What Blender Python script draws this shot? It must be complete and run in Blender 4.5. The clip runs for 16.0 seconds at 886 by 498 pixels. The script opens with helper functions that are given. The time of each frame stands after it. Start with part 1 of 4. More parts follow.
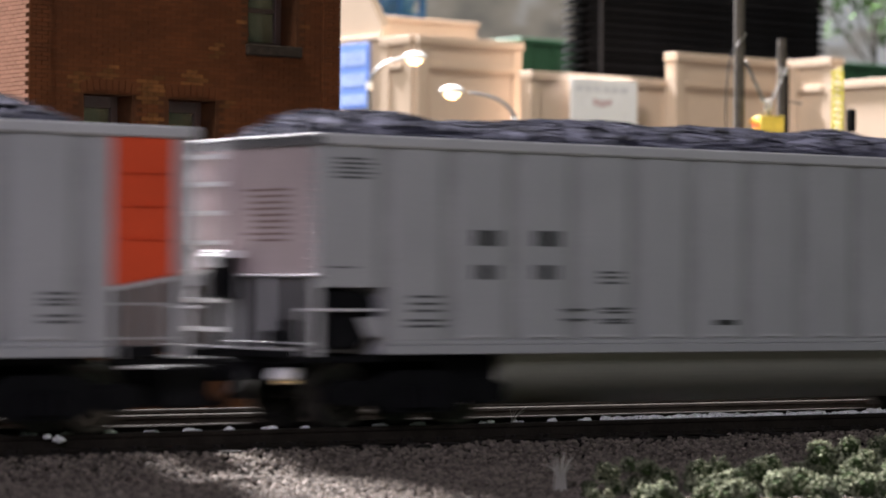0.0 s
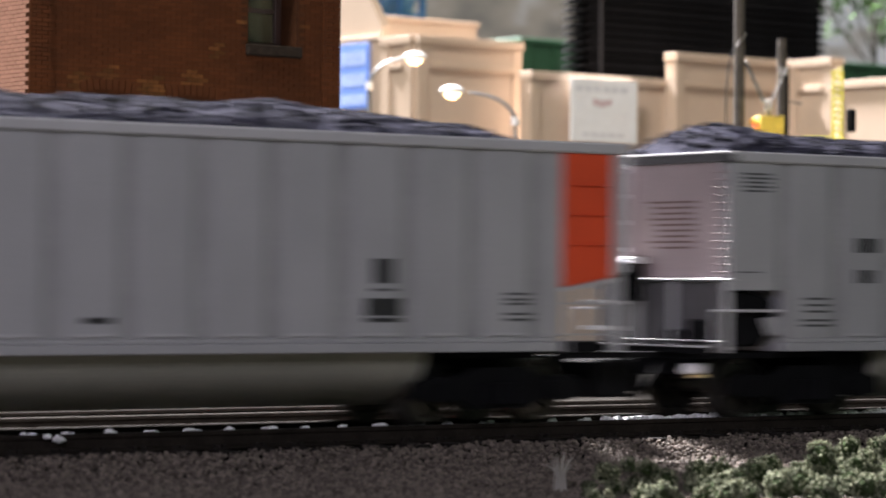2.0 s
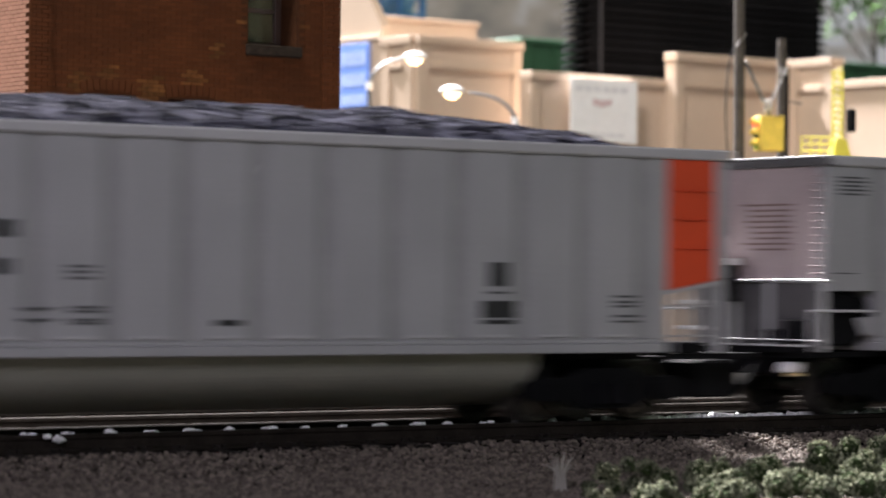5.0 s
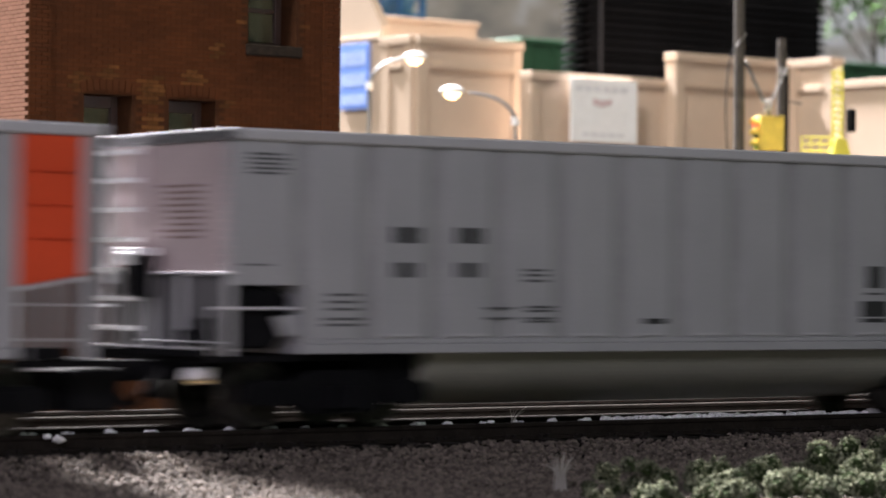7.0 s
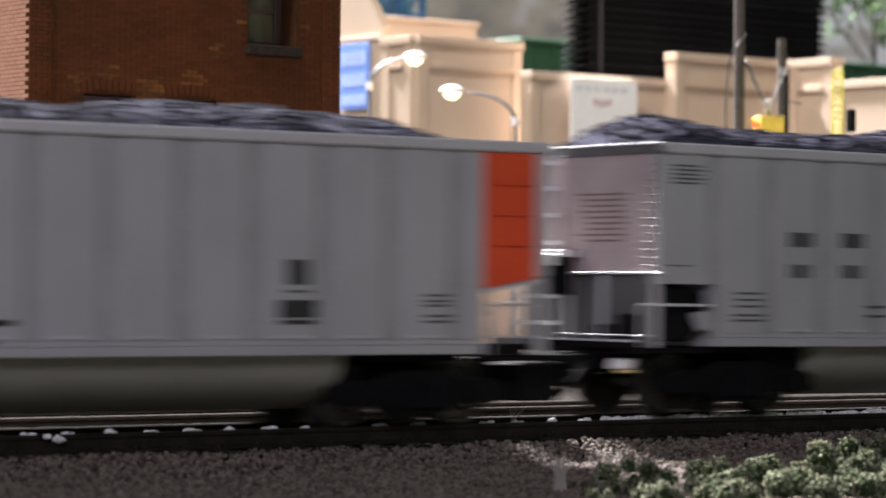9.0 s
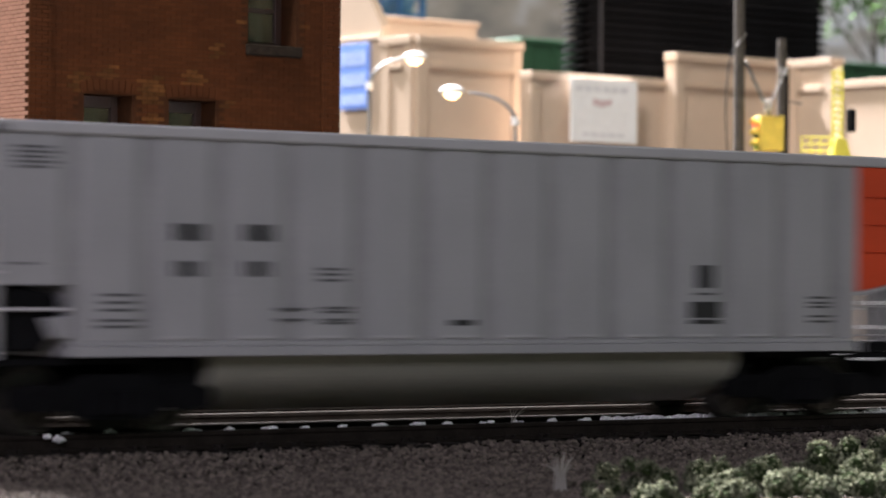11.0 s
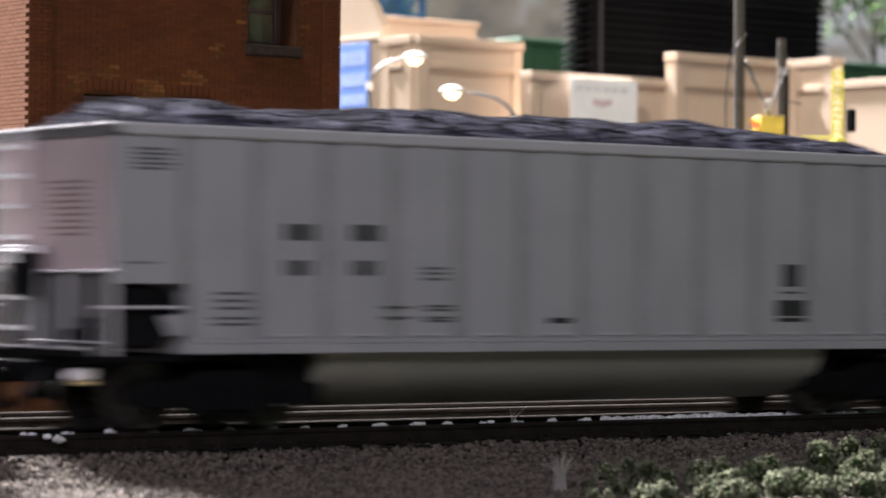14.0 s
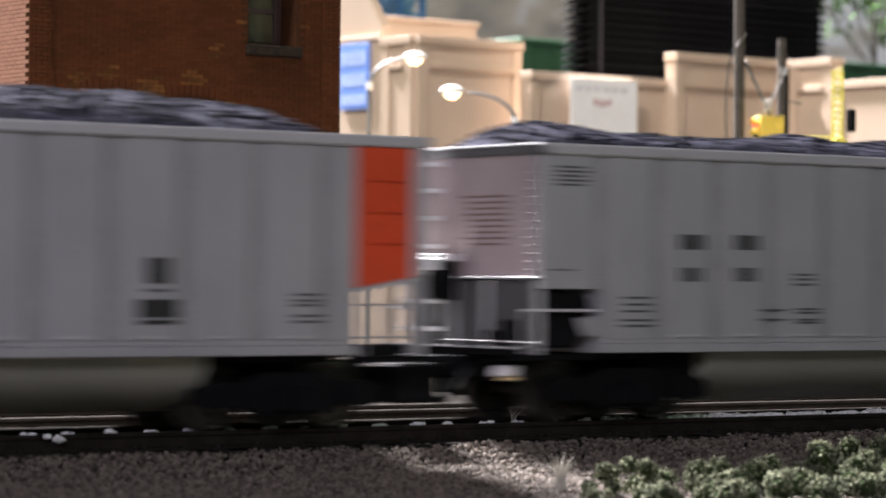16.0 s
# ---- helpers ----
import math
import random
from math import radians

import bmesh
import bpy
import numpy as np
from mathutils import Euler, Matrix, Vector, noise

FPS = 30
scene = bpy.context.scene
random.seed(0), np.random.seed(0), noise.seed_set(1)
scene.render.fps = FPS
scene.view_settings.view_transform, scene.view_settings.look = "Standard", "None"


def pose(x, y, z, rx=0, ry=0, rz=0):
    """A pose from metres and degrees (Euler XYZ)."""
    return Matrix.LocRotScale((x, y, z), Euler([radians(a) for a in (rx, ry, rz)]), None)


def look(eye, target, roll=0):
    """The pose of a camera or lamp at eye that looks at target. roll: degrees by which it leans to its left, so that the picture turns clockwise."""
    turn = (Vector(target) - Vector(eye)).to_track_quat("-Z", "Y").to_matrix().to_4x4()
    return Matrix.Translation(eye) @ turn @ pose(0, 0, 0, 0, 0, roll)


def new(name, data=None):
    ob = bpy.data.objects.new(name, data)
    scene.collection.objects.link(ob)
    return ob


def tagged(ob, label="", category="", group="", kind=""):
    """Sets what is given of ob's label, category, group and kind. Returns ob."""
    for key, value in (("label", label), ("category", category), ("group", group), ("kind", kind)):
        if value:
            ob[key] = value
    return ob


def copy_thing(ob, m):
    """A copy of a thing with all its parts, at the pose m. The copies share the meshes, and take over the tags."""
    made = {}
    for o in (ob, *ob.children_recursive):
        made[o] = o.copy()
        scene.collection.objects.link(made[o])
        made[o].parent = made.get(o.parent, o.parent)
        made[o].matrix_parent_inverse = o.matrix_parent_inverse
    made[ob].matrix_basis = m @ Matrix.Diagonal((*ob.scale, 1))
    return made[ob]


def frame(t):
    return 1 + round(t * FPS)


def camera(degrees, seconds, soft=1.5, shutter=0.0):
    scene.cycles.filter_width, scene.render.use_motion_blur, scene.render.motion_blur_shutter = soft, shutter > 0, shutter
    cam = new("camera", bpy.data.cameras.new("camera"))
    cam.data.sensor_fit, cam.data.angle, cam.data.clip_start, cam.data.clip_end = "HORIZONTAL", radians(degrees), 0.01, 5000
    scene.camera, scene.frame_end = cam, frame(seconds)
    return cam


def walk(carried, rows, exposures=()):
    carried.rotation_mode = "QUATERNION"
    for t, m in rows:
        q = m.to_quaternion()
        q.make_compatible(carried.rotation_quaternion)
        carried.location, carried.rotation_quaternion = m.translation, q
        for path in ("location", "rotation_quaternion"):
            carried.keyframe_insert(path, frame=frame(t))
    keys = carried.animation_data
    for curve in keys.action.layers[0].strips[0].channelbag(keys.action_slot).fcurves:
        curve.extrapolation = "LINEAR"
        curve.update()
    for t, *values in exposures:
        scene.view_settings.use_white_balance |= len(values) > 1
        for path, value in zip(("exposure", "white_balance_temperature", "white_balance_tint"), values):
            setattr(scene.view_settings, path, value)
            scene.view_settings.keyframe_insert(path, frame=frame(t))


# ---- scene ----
# ---- camera ----
cam = camera(17.48, 16.0, soft=1.5, shutter=0.85)
EYE = Vector((-0.29135, -0.34011, 0.02092))
AIM = EYE + Vector((0.57718, 0.81662, 0.0121))
walk(cam, [(0, look(EYE, AIM, 0.49)), (16.0, look(EYE, AIM, 0.49))])
cam.data.dof.use_dof = True
cam.data.dof.focus_distance = 0.50
cam.data.dof.aperture_fstop = 64.0

# ---- light ----
world = bpy.data.worlds.new("room_light")
scene.world = world
world.use_nodes = True
back = world.node_tree.nodes["Background"]
back.inputs["Color"].default_value = (0.80, 1.0, 0.80, 1)
back.inputs["Strength"].default_value = 0.15
scene.view_settings.exposure = 0.0


def area_lamp(name, eye, target, width, depth, power, colour):
    data = bpy.data.lights.new(name, "AREA")
    data.shape, data.size, data.size_y, data.energy, data.color = "RECTANGLE", width, depth, power, colour
    ob = new(name, data)
    ob.matrix_world = look(eye, target)
    return ob


# long hall lamp far behind the tracks, ceiling lamp over the layout, room lamp before the train
area_lamp("hall_lamp", (0.20, 2.6, 2.70), (0.0, 0.0, 0.0), 0.95, 0.2, 1600, (1.0, 0.96, 0.99))
area_lamp("ceiling_lamp", (-0.62, -0.02, 1.15), (0.30, 0.55, 0.05), 0.25, 0.25, 22, (1.0, 0.92, 0.86))
area_lamp("room_lamp", (-0.56, -0.55, 0.29), (-0.05, 0.0, 0.03), 0.18, 0.18, 1.66, (1.0, 0.92, 1.13))
# unseen greenish fill, added to tint and lift the cars' right side
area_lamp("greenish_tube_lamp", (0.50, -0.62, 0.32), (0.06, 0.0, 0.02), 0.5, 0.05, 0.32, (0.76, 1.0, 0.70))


# ---- materials ----
def mat(name, col, rough=0.6, metal=0.0, var=0.15, scale=250.0, fine=1800.0, bump=0.25, depth=0.0002, rnd=0.0, island=False, spec=0.5, col2=None):
    m = bpy.data.materials.new(name)
    m.use_nodes = True
    nt = m.node_tree
    b = nt.nodes["Principled BSDF"]
    b.inputs["Metallic"].default_value = metal
    b.inputs["Specular IOR Level"].default_value = spec
    tc = nt.nodes.new("ShaderNodeTexCoord")
    n1 = nt.nodes.new("ShaderNodeTexNoise")
    n2 = nt.nodes.new("ShaderNodeTexNoise")
    for n, s in ((n1, scale), (n2, fine)):
        n.inputs["Scale"].default_value = s
        n.inputs["Detail"].default_value = 5
        nt.links.new(tc.outputs["Object"], n.inputs["Vector"])
    c2 = col2 or tuple(min(1, c * (1 + var)) for c in col)
    c1 = tuple(c * (1 - var) for c in col)
    ramp = nt.nodes.new("ShaderNodeValToRGB")
    ramp.color_ramp.elements[0].position, ramp.color_ramp.elements[1].position = 0.32, 0.68
    ramp.color_ramp.elements[0].color, ramp.color_ramp.elements[1].color = (*c1, 1), (*c2, 1)
    nt.links.new(n1.outputs["Fac"], ramp.inputs["Fac"])
    grain = nt.nodes.new("ShaderNodeMapRange")
    grain.inputs["From Min"].default_value, grain.inputs["From Max"].default_value = 0.25, 0.75
    grain.inputs["To Min"].default_value, grain.inputs["To Max"].default_value = 1 - var * 0.8, 1 + var * 0.8
    nt.links.new(n2.outputs["Fac"], grain.inputs["Value"])
    mul = nt.nodes.new("ShaderNodeVectorMath")
    mul.operation = "SCALE"
    nt.links.new(ramp.outputs["Color"], mul.inputs[0])
    nt.links.new(grain.outputs["Result"], mul.inputs["Scale"])
    out = mul.outputs["Vector"]
    if rnd:
        src = nt.nodes.new("ShaderNodeNewGeometry").outputs["Random Per Island"] if island else nt.nodes.new("ShaderNodeObjectInfo").outputs["Random"]
        mr = nt.nodes.new("ShaderNodeMapRange")
        mr.inputs["To Min"].default_value, mr.inputs["To Max"].default_value = 1 - rnd, 1 + rnd
        nt.links.new(src, mr.inputs["Value"])
        m2 = nt.nodes.new("ShaderNodeVectorMath")
        m2.operation = "SCALE"
        nt.links.new(out, m2.inputs[0])
        nt.links.new(mr.outputs["Result"], m2.inputs["Scale"])
        out = m2.outputs["Vector"]
    nt.links.new(out, b.inputs["Base Color"])
    rr = nt.nodes.new("ShaderNodeMapRange")
    rr.inputs["To Min"].default_value, rr.inputs["To Max"].default_value = max(0.03, rough - 0.12), min(1, rough + 0.12)
    nt.links.new(n1.outputs["Fac"], rr.inputs["Value"])
    nt.links.new(rr.outputs["Result"], b.inputs["Roughness"])
    if bump:
        bp = nt.nodes.new("ShaderNodeBump")
        bp.inputs["Strength"].default_value, bp.inputs["Distance"].default_value = bump, depth
        nt.links.new(n2.outputs["Fac"], bp.inputs["Height"])
        nt.links.new(bp.outputs["Normal"], b.inputs["Normal"])
    return m


def glow(name, col, strength):
    m = bpy.data.materials.new(name)
    m.use_nodes = True
    b = m.node_tree.nodes["Principled BSDF"]
    b.inputs["Base Color"].default_value = (*col, 1)
    b.inputs["Emission Color"].default_value = (*col, 1)
    b.inputs["Emission Strength"].default_value = strength
    return m


def glass(name, col, rough=0.05):
    m = bpy.data.materials.new(name)
    m.use_nodes = True
    b = m.node_tree.nodes["Principled BSDF"]
    b.inputs["Base Color"].default_value = (*col, 1)
    b.inputs["Roughness"].default_value = rough
    b.inputs["Transmission Weight"].default_value = 0.55
    return m


GREY = mat("grey_car_paint", (0.40, 0.40, 0.415), 0.42, var=0.06, scale=60, bump=0.08)
# darker copy of the car grey; puts shade into the side hollows
SHADE_GREY = mat("shade_grey_car_paint", (0.325, 0.325, 0.33), 0.55, var=0.10, scale=90, bump=0.1)
RIM = mat("rim_paint", (0.50, 0.50, 0.51), 0.65, spec=0.2, var=0.06, scale=80, bump=0.08)
DARKGREY = mat("dark_grey_end_paint", (0.11, 0.105, 0.11), 0.6, var=0.15, scale=150, bump=0.1)
# the pink is bounce light from the orange panel, put into the paint
ENDPAINT = mat("bounce_tinted_end_paint", (0.45, 0.365, 0.37), 0.5, var=0.08, scale=120, bump=0.1)
ORANGE = mat("orange_paint", (0.74, 0.070, 0.018), 0.45, var=0.07, scale=90, bump=0.08)
TUB = mat("tub_paint", (0.37, 0.36, 0.305), 0.5, var=0.07, scale=70, bump=0.08)
BLACK = mat("black_plastic", (0.008, 0.008, 0.009), 0.75, var=0.25, scale=200, spec=0.06)
INK = mat("dark_lettering", (0.025, 0.025, 0.028), 0.6, var=0.1, bump=0)
INKSOFT = mat("faded_lettering", (0.09, 0.09, 0.095), 0.6, var=0.1, bump=0)
BROWNINK = mat("brown_lettering", (0.20, 0.13, 0.12), 0.6, var=0.1, bump=0)
RUNG = mat("white_wire", (0.95, 0.94, 0.97), 0.35, var=0.05, bump=0.05)
STEEL = mat("bright_wire", (0.80, 0.79, 0.82), 0.3, 0.15, var=0.08, bump=0.05)
WHEEL = mat("wheel_steel", (0.06, 0.055, 0.05), 0.4, 0.7, var=0.2)
COAL = mat("coal", (0.019, 0.019, 0.028), 0.8, var=0.4, scale=700, fine=4000, bump=0.6, depth=0.0004, rnd=0.9, island=True, spec=0.015)
RAIL = mat("rail_side", (0.022, 0.018, 0.015), 0.85, 0.0, var=0.25, scale=300, spec=0.05)
RAILTOP = mat("rail_head", (0.05, 0.046, 0.04), 0.85, 0.0, var=0.12, scale=500, bump=0.1, spec=0.04)
TIE = mat("tie_wood", (0.018, 0.015, 0.013), 0.9, var=0.35, scale=500, rnd=0.25, spec=0.2)
# darker copy of the ballast stone, to offset the strong hall lamp
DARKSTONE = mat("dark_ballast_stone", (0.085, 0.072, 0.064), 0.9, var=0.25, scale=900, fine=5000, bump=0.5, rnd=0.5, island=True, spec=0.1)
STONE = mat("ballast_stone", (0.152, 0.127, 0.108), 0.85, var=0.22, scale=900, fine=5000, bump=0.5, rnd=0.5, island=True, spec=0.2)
DIRT = mat("scenic_ground", (0.022, 0.020, 0.018), 0.95, spec=0.02, var=0.3, scale=500, fine=3000, bump=0.8, depth=0.0006)
# paler than the front brick: strong light on the side wall put into colour
LIT_BRICK = mat("lit_side_brick", (0.47, 0.25, 0.18), 0.75, var=0.12, scale=400, fine=4000, bump=0.4, rnd=0.08)
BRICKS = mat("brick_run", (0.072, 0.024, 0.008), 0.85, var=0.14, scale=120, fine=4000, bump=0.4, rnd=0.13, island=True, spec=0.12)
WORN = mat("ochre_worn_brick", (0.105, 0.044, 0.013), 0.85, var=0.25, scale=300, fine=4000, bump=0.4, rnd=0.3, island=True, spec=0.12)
MORTAR = mat("mortar", (0.052, 0.021, 0.009), 0.9, var=0.2, scale=500, spec=0.1)
WINFRAME = mat("dark_window_frame", (0.035, 0.018, 0.012), 0.55, var=0.2)
SILL = mat("sill_stone", (0.026, 0.020, 0.015), 0.9, spec=0.05, var=0.25, scale=600)
PANE = glass("window_pane", (0.16, 0.15, 0.08))
INSIDE = mat("interior_plaster", (0.35, 0.33, 0.24), 0.9, var=0.1)
TAN = mat("tan_wall_paint", (0.57, 0.445, 0.34), 0.75, var=0.06, scale=40, fine=900, bump=0.15)
TANTRIM = mat("tan_trim_paint", (0.56, 0.435, 0.33), 0.7, var=0.06, scale=60, bump=0.1)
SIGNWHITE = mat("white_sign", (0.95, 0.95, 0.95), 0.5, var=0.03, bump=0)
SIGNGREY = mat("grey_print", (0.76, 0.76, 0.78), 0.6, var=0.05, bump=0)
SIGNRED = mat("red_print", (0.70, 0.55, 0.55), 0.6, var=0.05, bump=0)
SIGNBLUE = mat("blue_sign", (0.19, 0.33, 0.84), 0.5, var=0.05, scale=100, bump=0)
TOWER = mat("black_slat", (0.006, 0.006, 0.007), 0.85, var=0.3, scale=60, rnd=0.3, spec=0.06)
GREEN = mat("green_siding", (0.035, 0.11, 0.055), 0.7, var=0.2, scale=60)
BLUE = mat("blue_steel", (0.06, 0.14, 0.32), 0.6, var=0.3, scale=80)
POLE = mat("pole_wood", (0.055, 0.047, 0.040), 0.85, var=0.3, scale=500, fine=3000)
LAMPGREY = mat("lamp_metal", (0.26, 0.26, 0.26), 0.45, 0.4, var=0.1)
LAMPWHITE = mat("lamp_hood", (0.85, 0.85, 0.85), 0.4, var=0.05)
BULB = glow("warm_bulb", (1.0, 0.72, 0.40), 5.0)
REDBULB = glow("red_bulb", (1.0, 0.10, 0.06), 1.6)
DARKLENS = mat("unlit_lens", (0.05, 0.06, 0.03), 0.2, var=0.1, bump=0)
GREENLENS = mat("green_lens", (0.08, 0.22, 0.03), 0.2, var=0.1, bump=0)
YELLOW = mat("signal_yellow", (0.62, 0.46, 0.08), 0.5, var=0.12, scale=300)
LEMON = mat("lemon_yellow", (0.64, 0.575, 0.09), 0.6, var=0.08, scale=200)
WIRE = mat("wire_dark", (0.05, 0.05, 0.055), 0.45, 0.4, var=0.15)
WIREGREY = mat("wire_grey", (0.32, 0.31, 0.30), 0.45, 0.5, var=0.15)
# dark and light noise tones stand in for shaded hollows and lit tips
FOAM = mat("foam_foliage", (0.125, 0.15, 0.09), 0.95, var=0.65, scale=330, fine=3500, bump=0.8, depth=0.0005, rnd=0.5, island=True, col2=(0.28, 0.295, 0.20), spec=0.05)
# dark core colour that stands in for shade between the clumps
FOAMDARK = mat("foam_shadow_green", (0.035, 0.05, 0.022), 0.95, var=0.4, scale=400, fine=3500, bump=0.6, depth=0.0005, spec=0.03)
BRASS = mat("brass", (0.95, 0.70, 0.38), 0.35, 0.3, var=0.1)
LEAF = mat("leaf", (0.085, 0.15, 0.055), 0.95, spec=0.05, var=0.2, scale=60, rnd=0.15, island=True)
STRAW = mat("dry_fibre", (0.45, 0.43, 0.38), 0.7, var=0.15)
SHADE_PANEL = mat("shade_panel_paint", (0.30, 0.30, 0.30), 0.9, var=0.05, scale=5, bump=0)


def backdrop_mat():
    m = bpy.data.materials.new("painted_backdrop")
    m.use_nodes = True
    nt = m.node_tree
    b = nt.nodes["Principled BSDF"]
    b.inputs["Roughness"].default_value = 0.95
    tc = nt.nodes.new("ShaderNodeTexCoord")
    mp = nt.nodes.new("ShaderNodeMapping")
    mp.inputs["Scale"].default_value = (1.0, 1.0, 2.2)
    n = nt.nodes.new("ShaderNodeTexNoise")
    n.inputs["Scale"].default_value, n.inputs["Detail"].default_value = 12.0, 6
    r = nt.nodes.new("ShaderNodeValToRGB")
    e = r.color_ramp.elements
    e[0].position, e[0].color = 0.30, (0.24, 0.225, 0.22, 1)
    e[1].position, e[1].color = 0.72, (0.80, 0.80, 0.88, 1)
    k = e.new(0.5)
    k.color = (0.44, 0.385, 0.35, 1)
    nt.links.new(tc.outputs["Object"], mp.inputs["Vector"])
    nt.links.new(mp.outputs["Vector"], n.inputs["Vector"])
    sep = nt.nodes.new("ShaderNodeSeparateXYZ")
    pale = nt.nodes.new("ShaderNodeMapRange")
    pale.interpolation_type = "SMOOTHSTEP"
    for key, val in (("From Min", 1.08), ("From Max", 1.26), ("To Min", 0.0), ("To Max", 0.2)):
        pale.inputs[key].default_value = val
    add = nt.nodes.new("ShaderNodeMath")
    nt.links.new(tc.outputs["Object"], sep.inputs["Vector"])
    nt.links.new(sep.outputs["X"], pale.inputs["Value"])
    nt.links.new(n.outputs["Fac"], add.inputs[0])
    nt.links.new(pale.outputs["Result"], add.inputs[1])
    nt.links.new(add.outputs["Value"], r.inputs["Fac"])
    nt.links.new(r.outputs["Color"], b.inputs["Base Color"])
    # faint glow added to brighten the backdrop, which is no lamp
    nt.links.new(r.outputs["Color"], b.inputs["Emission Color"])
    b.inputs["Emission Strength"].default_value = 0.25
    return m


BACKDROP = backdrop_mat()


# ---- mesh tools (millimetres in, metres out) ----
class Shape:
    tall = 1.0

    def __init__(self):
        self.v, self.f = [], []

    def box(self, x0, x1, y0, y1, z0, z1):
        o = len(self.v)
        self.v += [(x, y, z) for z in (z0, z1) for x, y in ((x0, y0), (x1, y0), (x1, y1), (x0, y1))]
        self.f += [(o + 3, o + 2, o + 1, o), (o + 4, o + 5, o + 6, o + 7)]
        self.f += [(o + i, o + (i + 1) % 4, o + 4 + (i + 1) % 4, o + 4 + i) for i in range(4)]
        return self

    def prism(self, pts, a, b, axis="y"):
        """A closed outline drawn out from a to b along an axis."""
        o, n = len(self.v), len(pts)
        for w in (a, b):
            for p, q in pts:
                self.v.append((p, w, q) if axis == "y" else (w, p, q) if axis == "x" else (p, q, w))
        self.f += [tuple(range(o, o + n)), tuple(range(o + 2 * n - 1, o + n - 1, -1))]
        self.f += [(o + i, o + n + i, o + n + (i + 1) % n, o + (i + 1) % n) for i in range(n)]
        return self

    def tube(self, pts, r, n=8, r2=None):
        o, r2 = len(self.v), r if r2 is None else r2
        P = [Vector(p) for p in pts]
        up = Vector((0.31, 0.22, 0.92))
        for i, p in enumerate(P):
            t = (P[min(i + 1, len(P) - 1)] - P[max(i - 1, 0)]).normalized()
            a = t.cross(up)
            a = (a if a.length > 0.05 else t.cross(Vector((1, 0, 0)))).normalized()
            b = t.cross(a)
            rr = r + (r2 - r) * i / (len(P) - 1)
            for k in range(n):
                w = 2 * math.pi * k / n
                self.v.append(tuple(p + a * (rr * math.cos(w)) + b * (rr * math.sin(w))))
        for i in range(len(P) - 1):
            for k in range(n):
                s, e = o + i * n, o + (i + 1) * n
                self.f.append((s + k, s + (k + 1) % n, e + (k + 1) % n, e + k))
        self.f += [tuple(range(o + n - 1, o - 1, -1)), tuple(range(o + (len(P) - 1) * n, o + len(P) * n))]
        return self

    def lump(self, c, r, squash=(1, 1, 1), jitter=0.25):
        o = len(self.v)
        turn = Euler((random.random() * 6, random.random() * 6, random.random() * 6)).to_matrix()
        for p in ICO_V:
            q = turn @ (p * (1 + random.uniform(-jitter, jitter)))
            self.v.append((c[0] + q.x * r * squash[0], c[1] + q.y * r * squash[1], c[2] + q.z * r * squash[2]))
        self.f += [tuple(o + i for i in t) for t in ICO_F]
        return self

    def make(self, name, material, parent=None, label="", bevel=0.0, smooth=False):
        me = bpy.data.meshes.new(name)
        me.from_pydata([(x / 1000, y / 1000, z * self.tall / 1000) for x, y, z in self.v], [], self.f)
        bm = bmesh.new()
        bm.from_mesh(me)
        bmesh.ops.recalc_face_normals(bm, faces=bm.faces)
        if bevel:
            bmesh.ops.bevel(bm, geom=list(bm.edges), offset=bevel / 1000, segments=1, affect="EDGES", clamp_overlap=True)
        bm.to_mesh(me)
        bm.free()
        me.materials.append(material)
        if smooth:
            me.polygons.foreach_set("use_smooth", [True] * len(me.polygons))
        ob = new(name, me)
        if parent is not None:
            ob.parent = parent
        if label:
            tagged(ob, label)
        return ob


_bm = bmesh.new()
bmesh.ops.create_icosphere(_bm, subdivisions=1, radius=1)
ICO_V = [v.co.copy() for v in _bm.verts]
ICO_F = [tuple(v.index for v in f.verts) for f in _bm.faces]
_bm.free()


# the back scenery is drawn for another camera; this stretches its plan to fit the camera's view
def view_fit(x, y):
    return 1.11361 * x + 0.34487 * y + 23.57, 0.0505 * x + 1.31007 * y + 27.73


DROP = -1.68


def lay(ob, a, b):
    """Sets a thing drawn on the back scenery's grid, stretched along its face from a to b, to fit the camera's view."""
    (ax, ay), (bx, by) = view_fit(*a), view_fit(*b)
    old, now = Vector((b[0] - a[0], b[1] - a[1])), Vector((bx - ax, by - ay))
    k = now.length / old.length
    turn = math.atan2(now.y, now.x) - math.atan2(old.y, old.x)
    ob.matrix_world = (Matrix.Translation((ax / 1000, ay / 1000, DROP / 1000)) @ Matrix.Rotation(turn, 4, "Z") @ Matrix.Diagonal((k, 1, 1, 1))
                       @ Matrix.Translation((-a[0] / 1000, -a[1] / 1000, 0)))
    return ob


def stand(ob, x, y):
    """Sets a slender thing drawn at x, y on the grid upright, turned and placed to fit the camera's view."""
    px, py = view_fit(x, y)
    ob.matrix_world = Matrix.Translation((px / 1000, py / 1000, DROP / 1000)) @ Matrix.Rotation(radians(-6.92), 4, "Z") @ Matrix.Translation((-x / 1000, -y / 1000, 0))
    return ob


def root(name, label, category, group="", kind=""):
    return tagged(new(name), label, category, group, kind)


# ---- ground ----
def ground_z(y):
    """Height of the layout's surface across the tracks, in mm."""
    if y < -42:
        return -7.2
    if y < -6:
        return -7.2 + (y + 42) / 36 * 1.9
    if y < 5:
        return -5.3 + (y + 6) / 11 * 2.6
    if y < 86:
        return -3.6
    return max(-8.7, -3.6 - (y - 86) * 0.25)


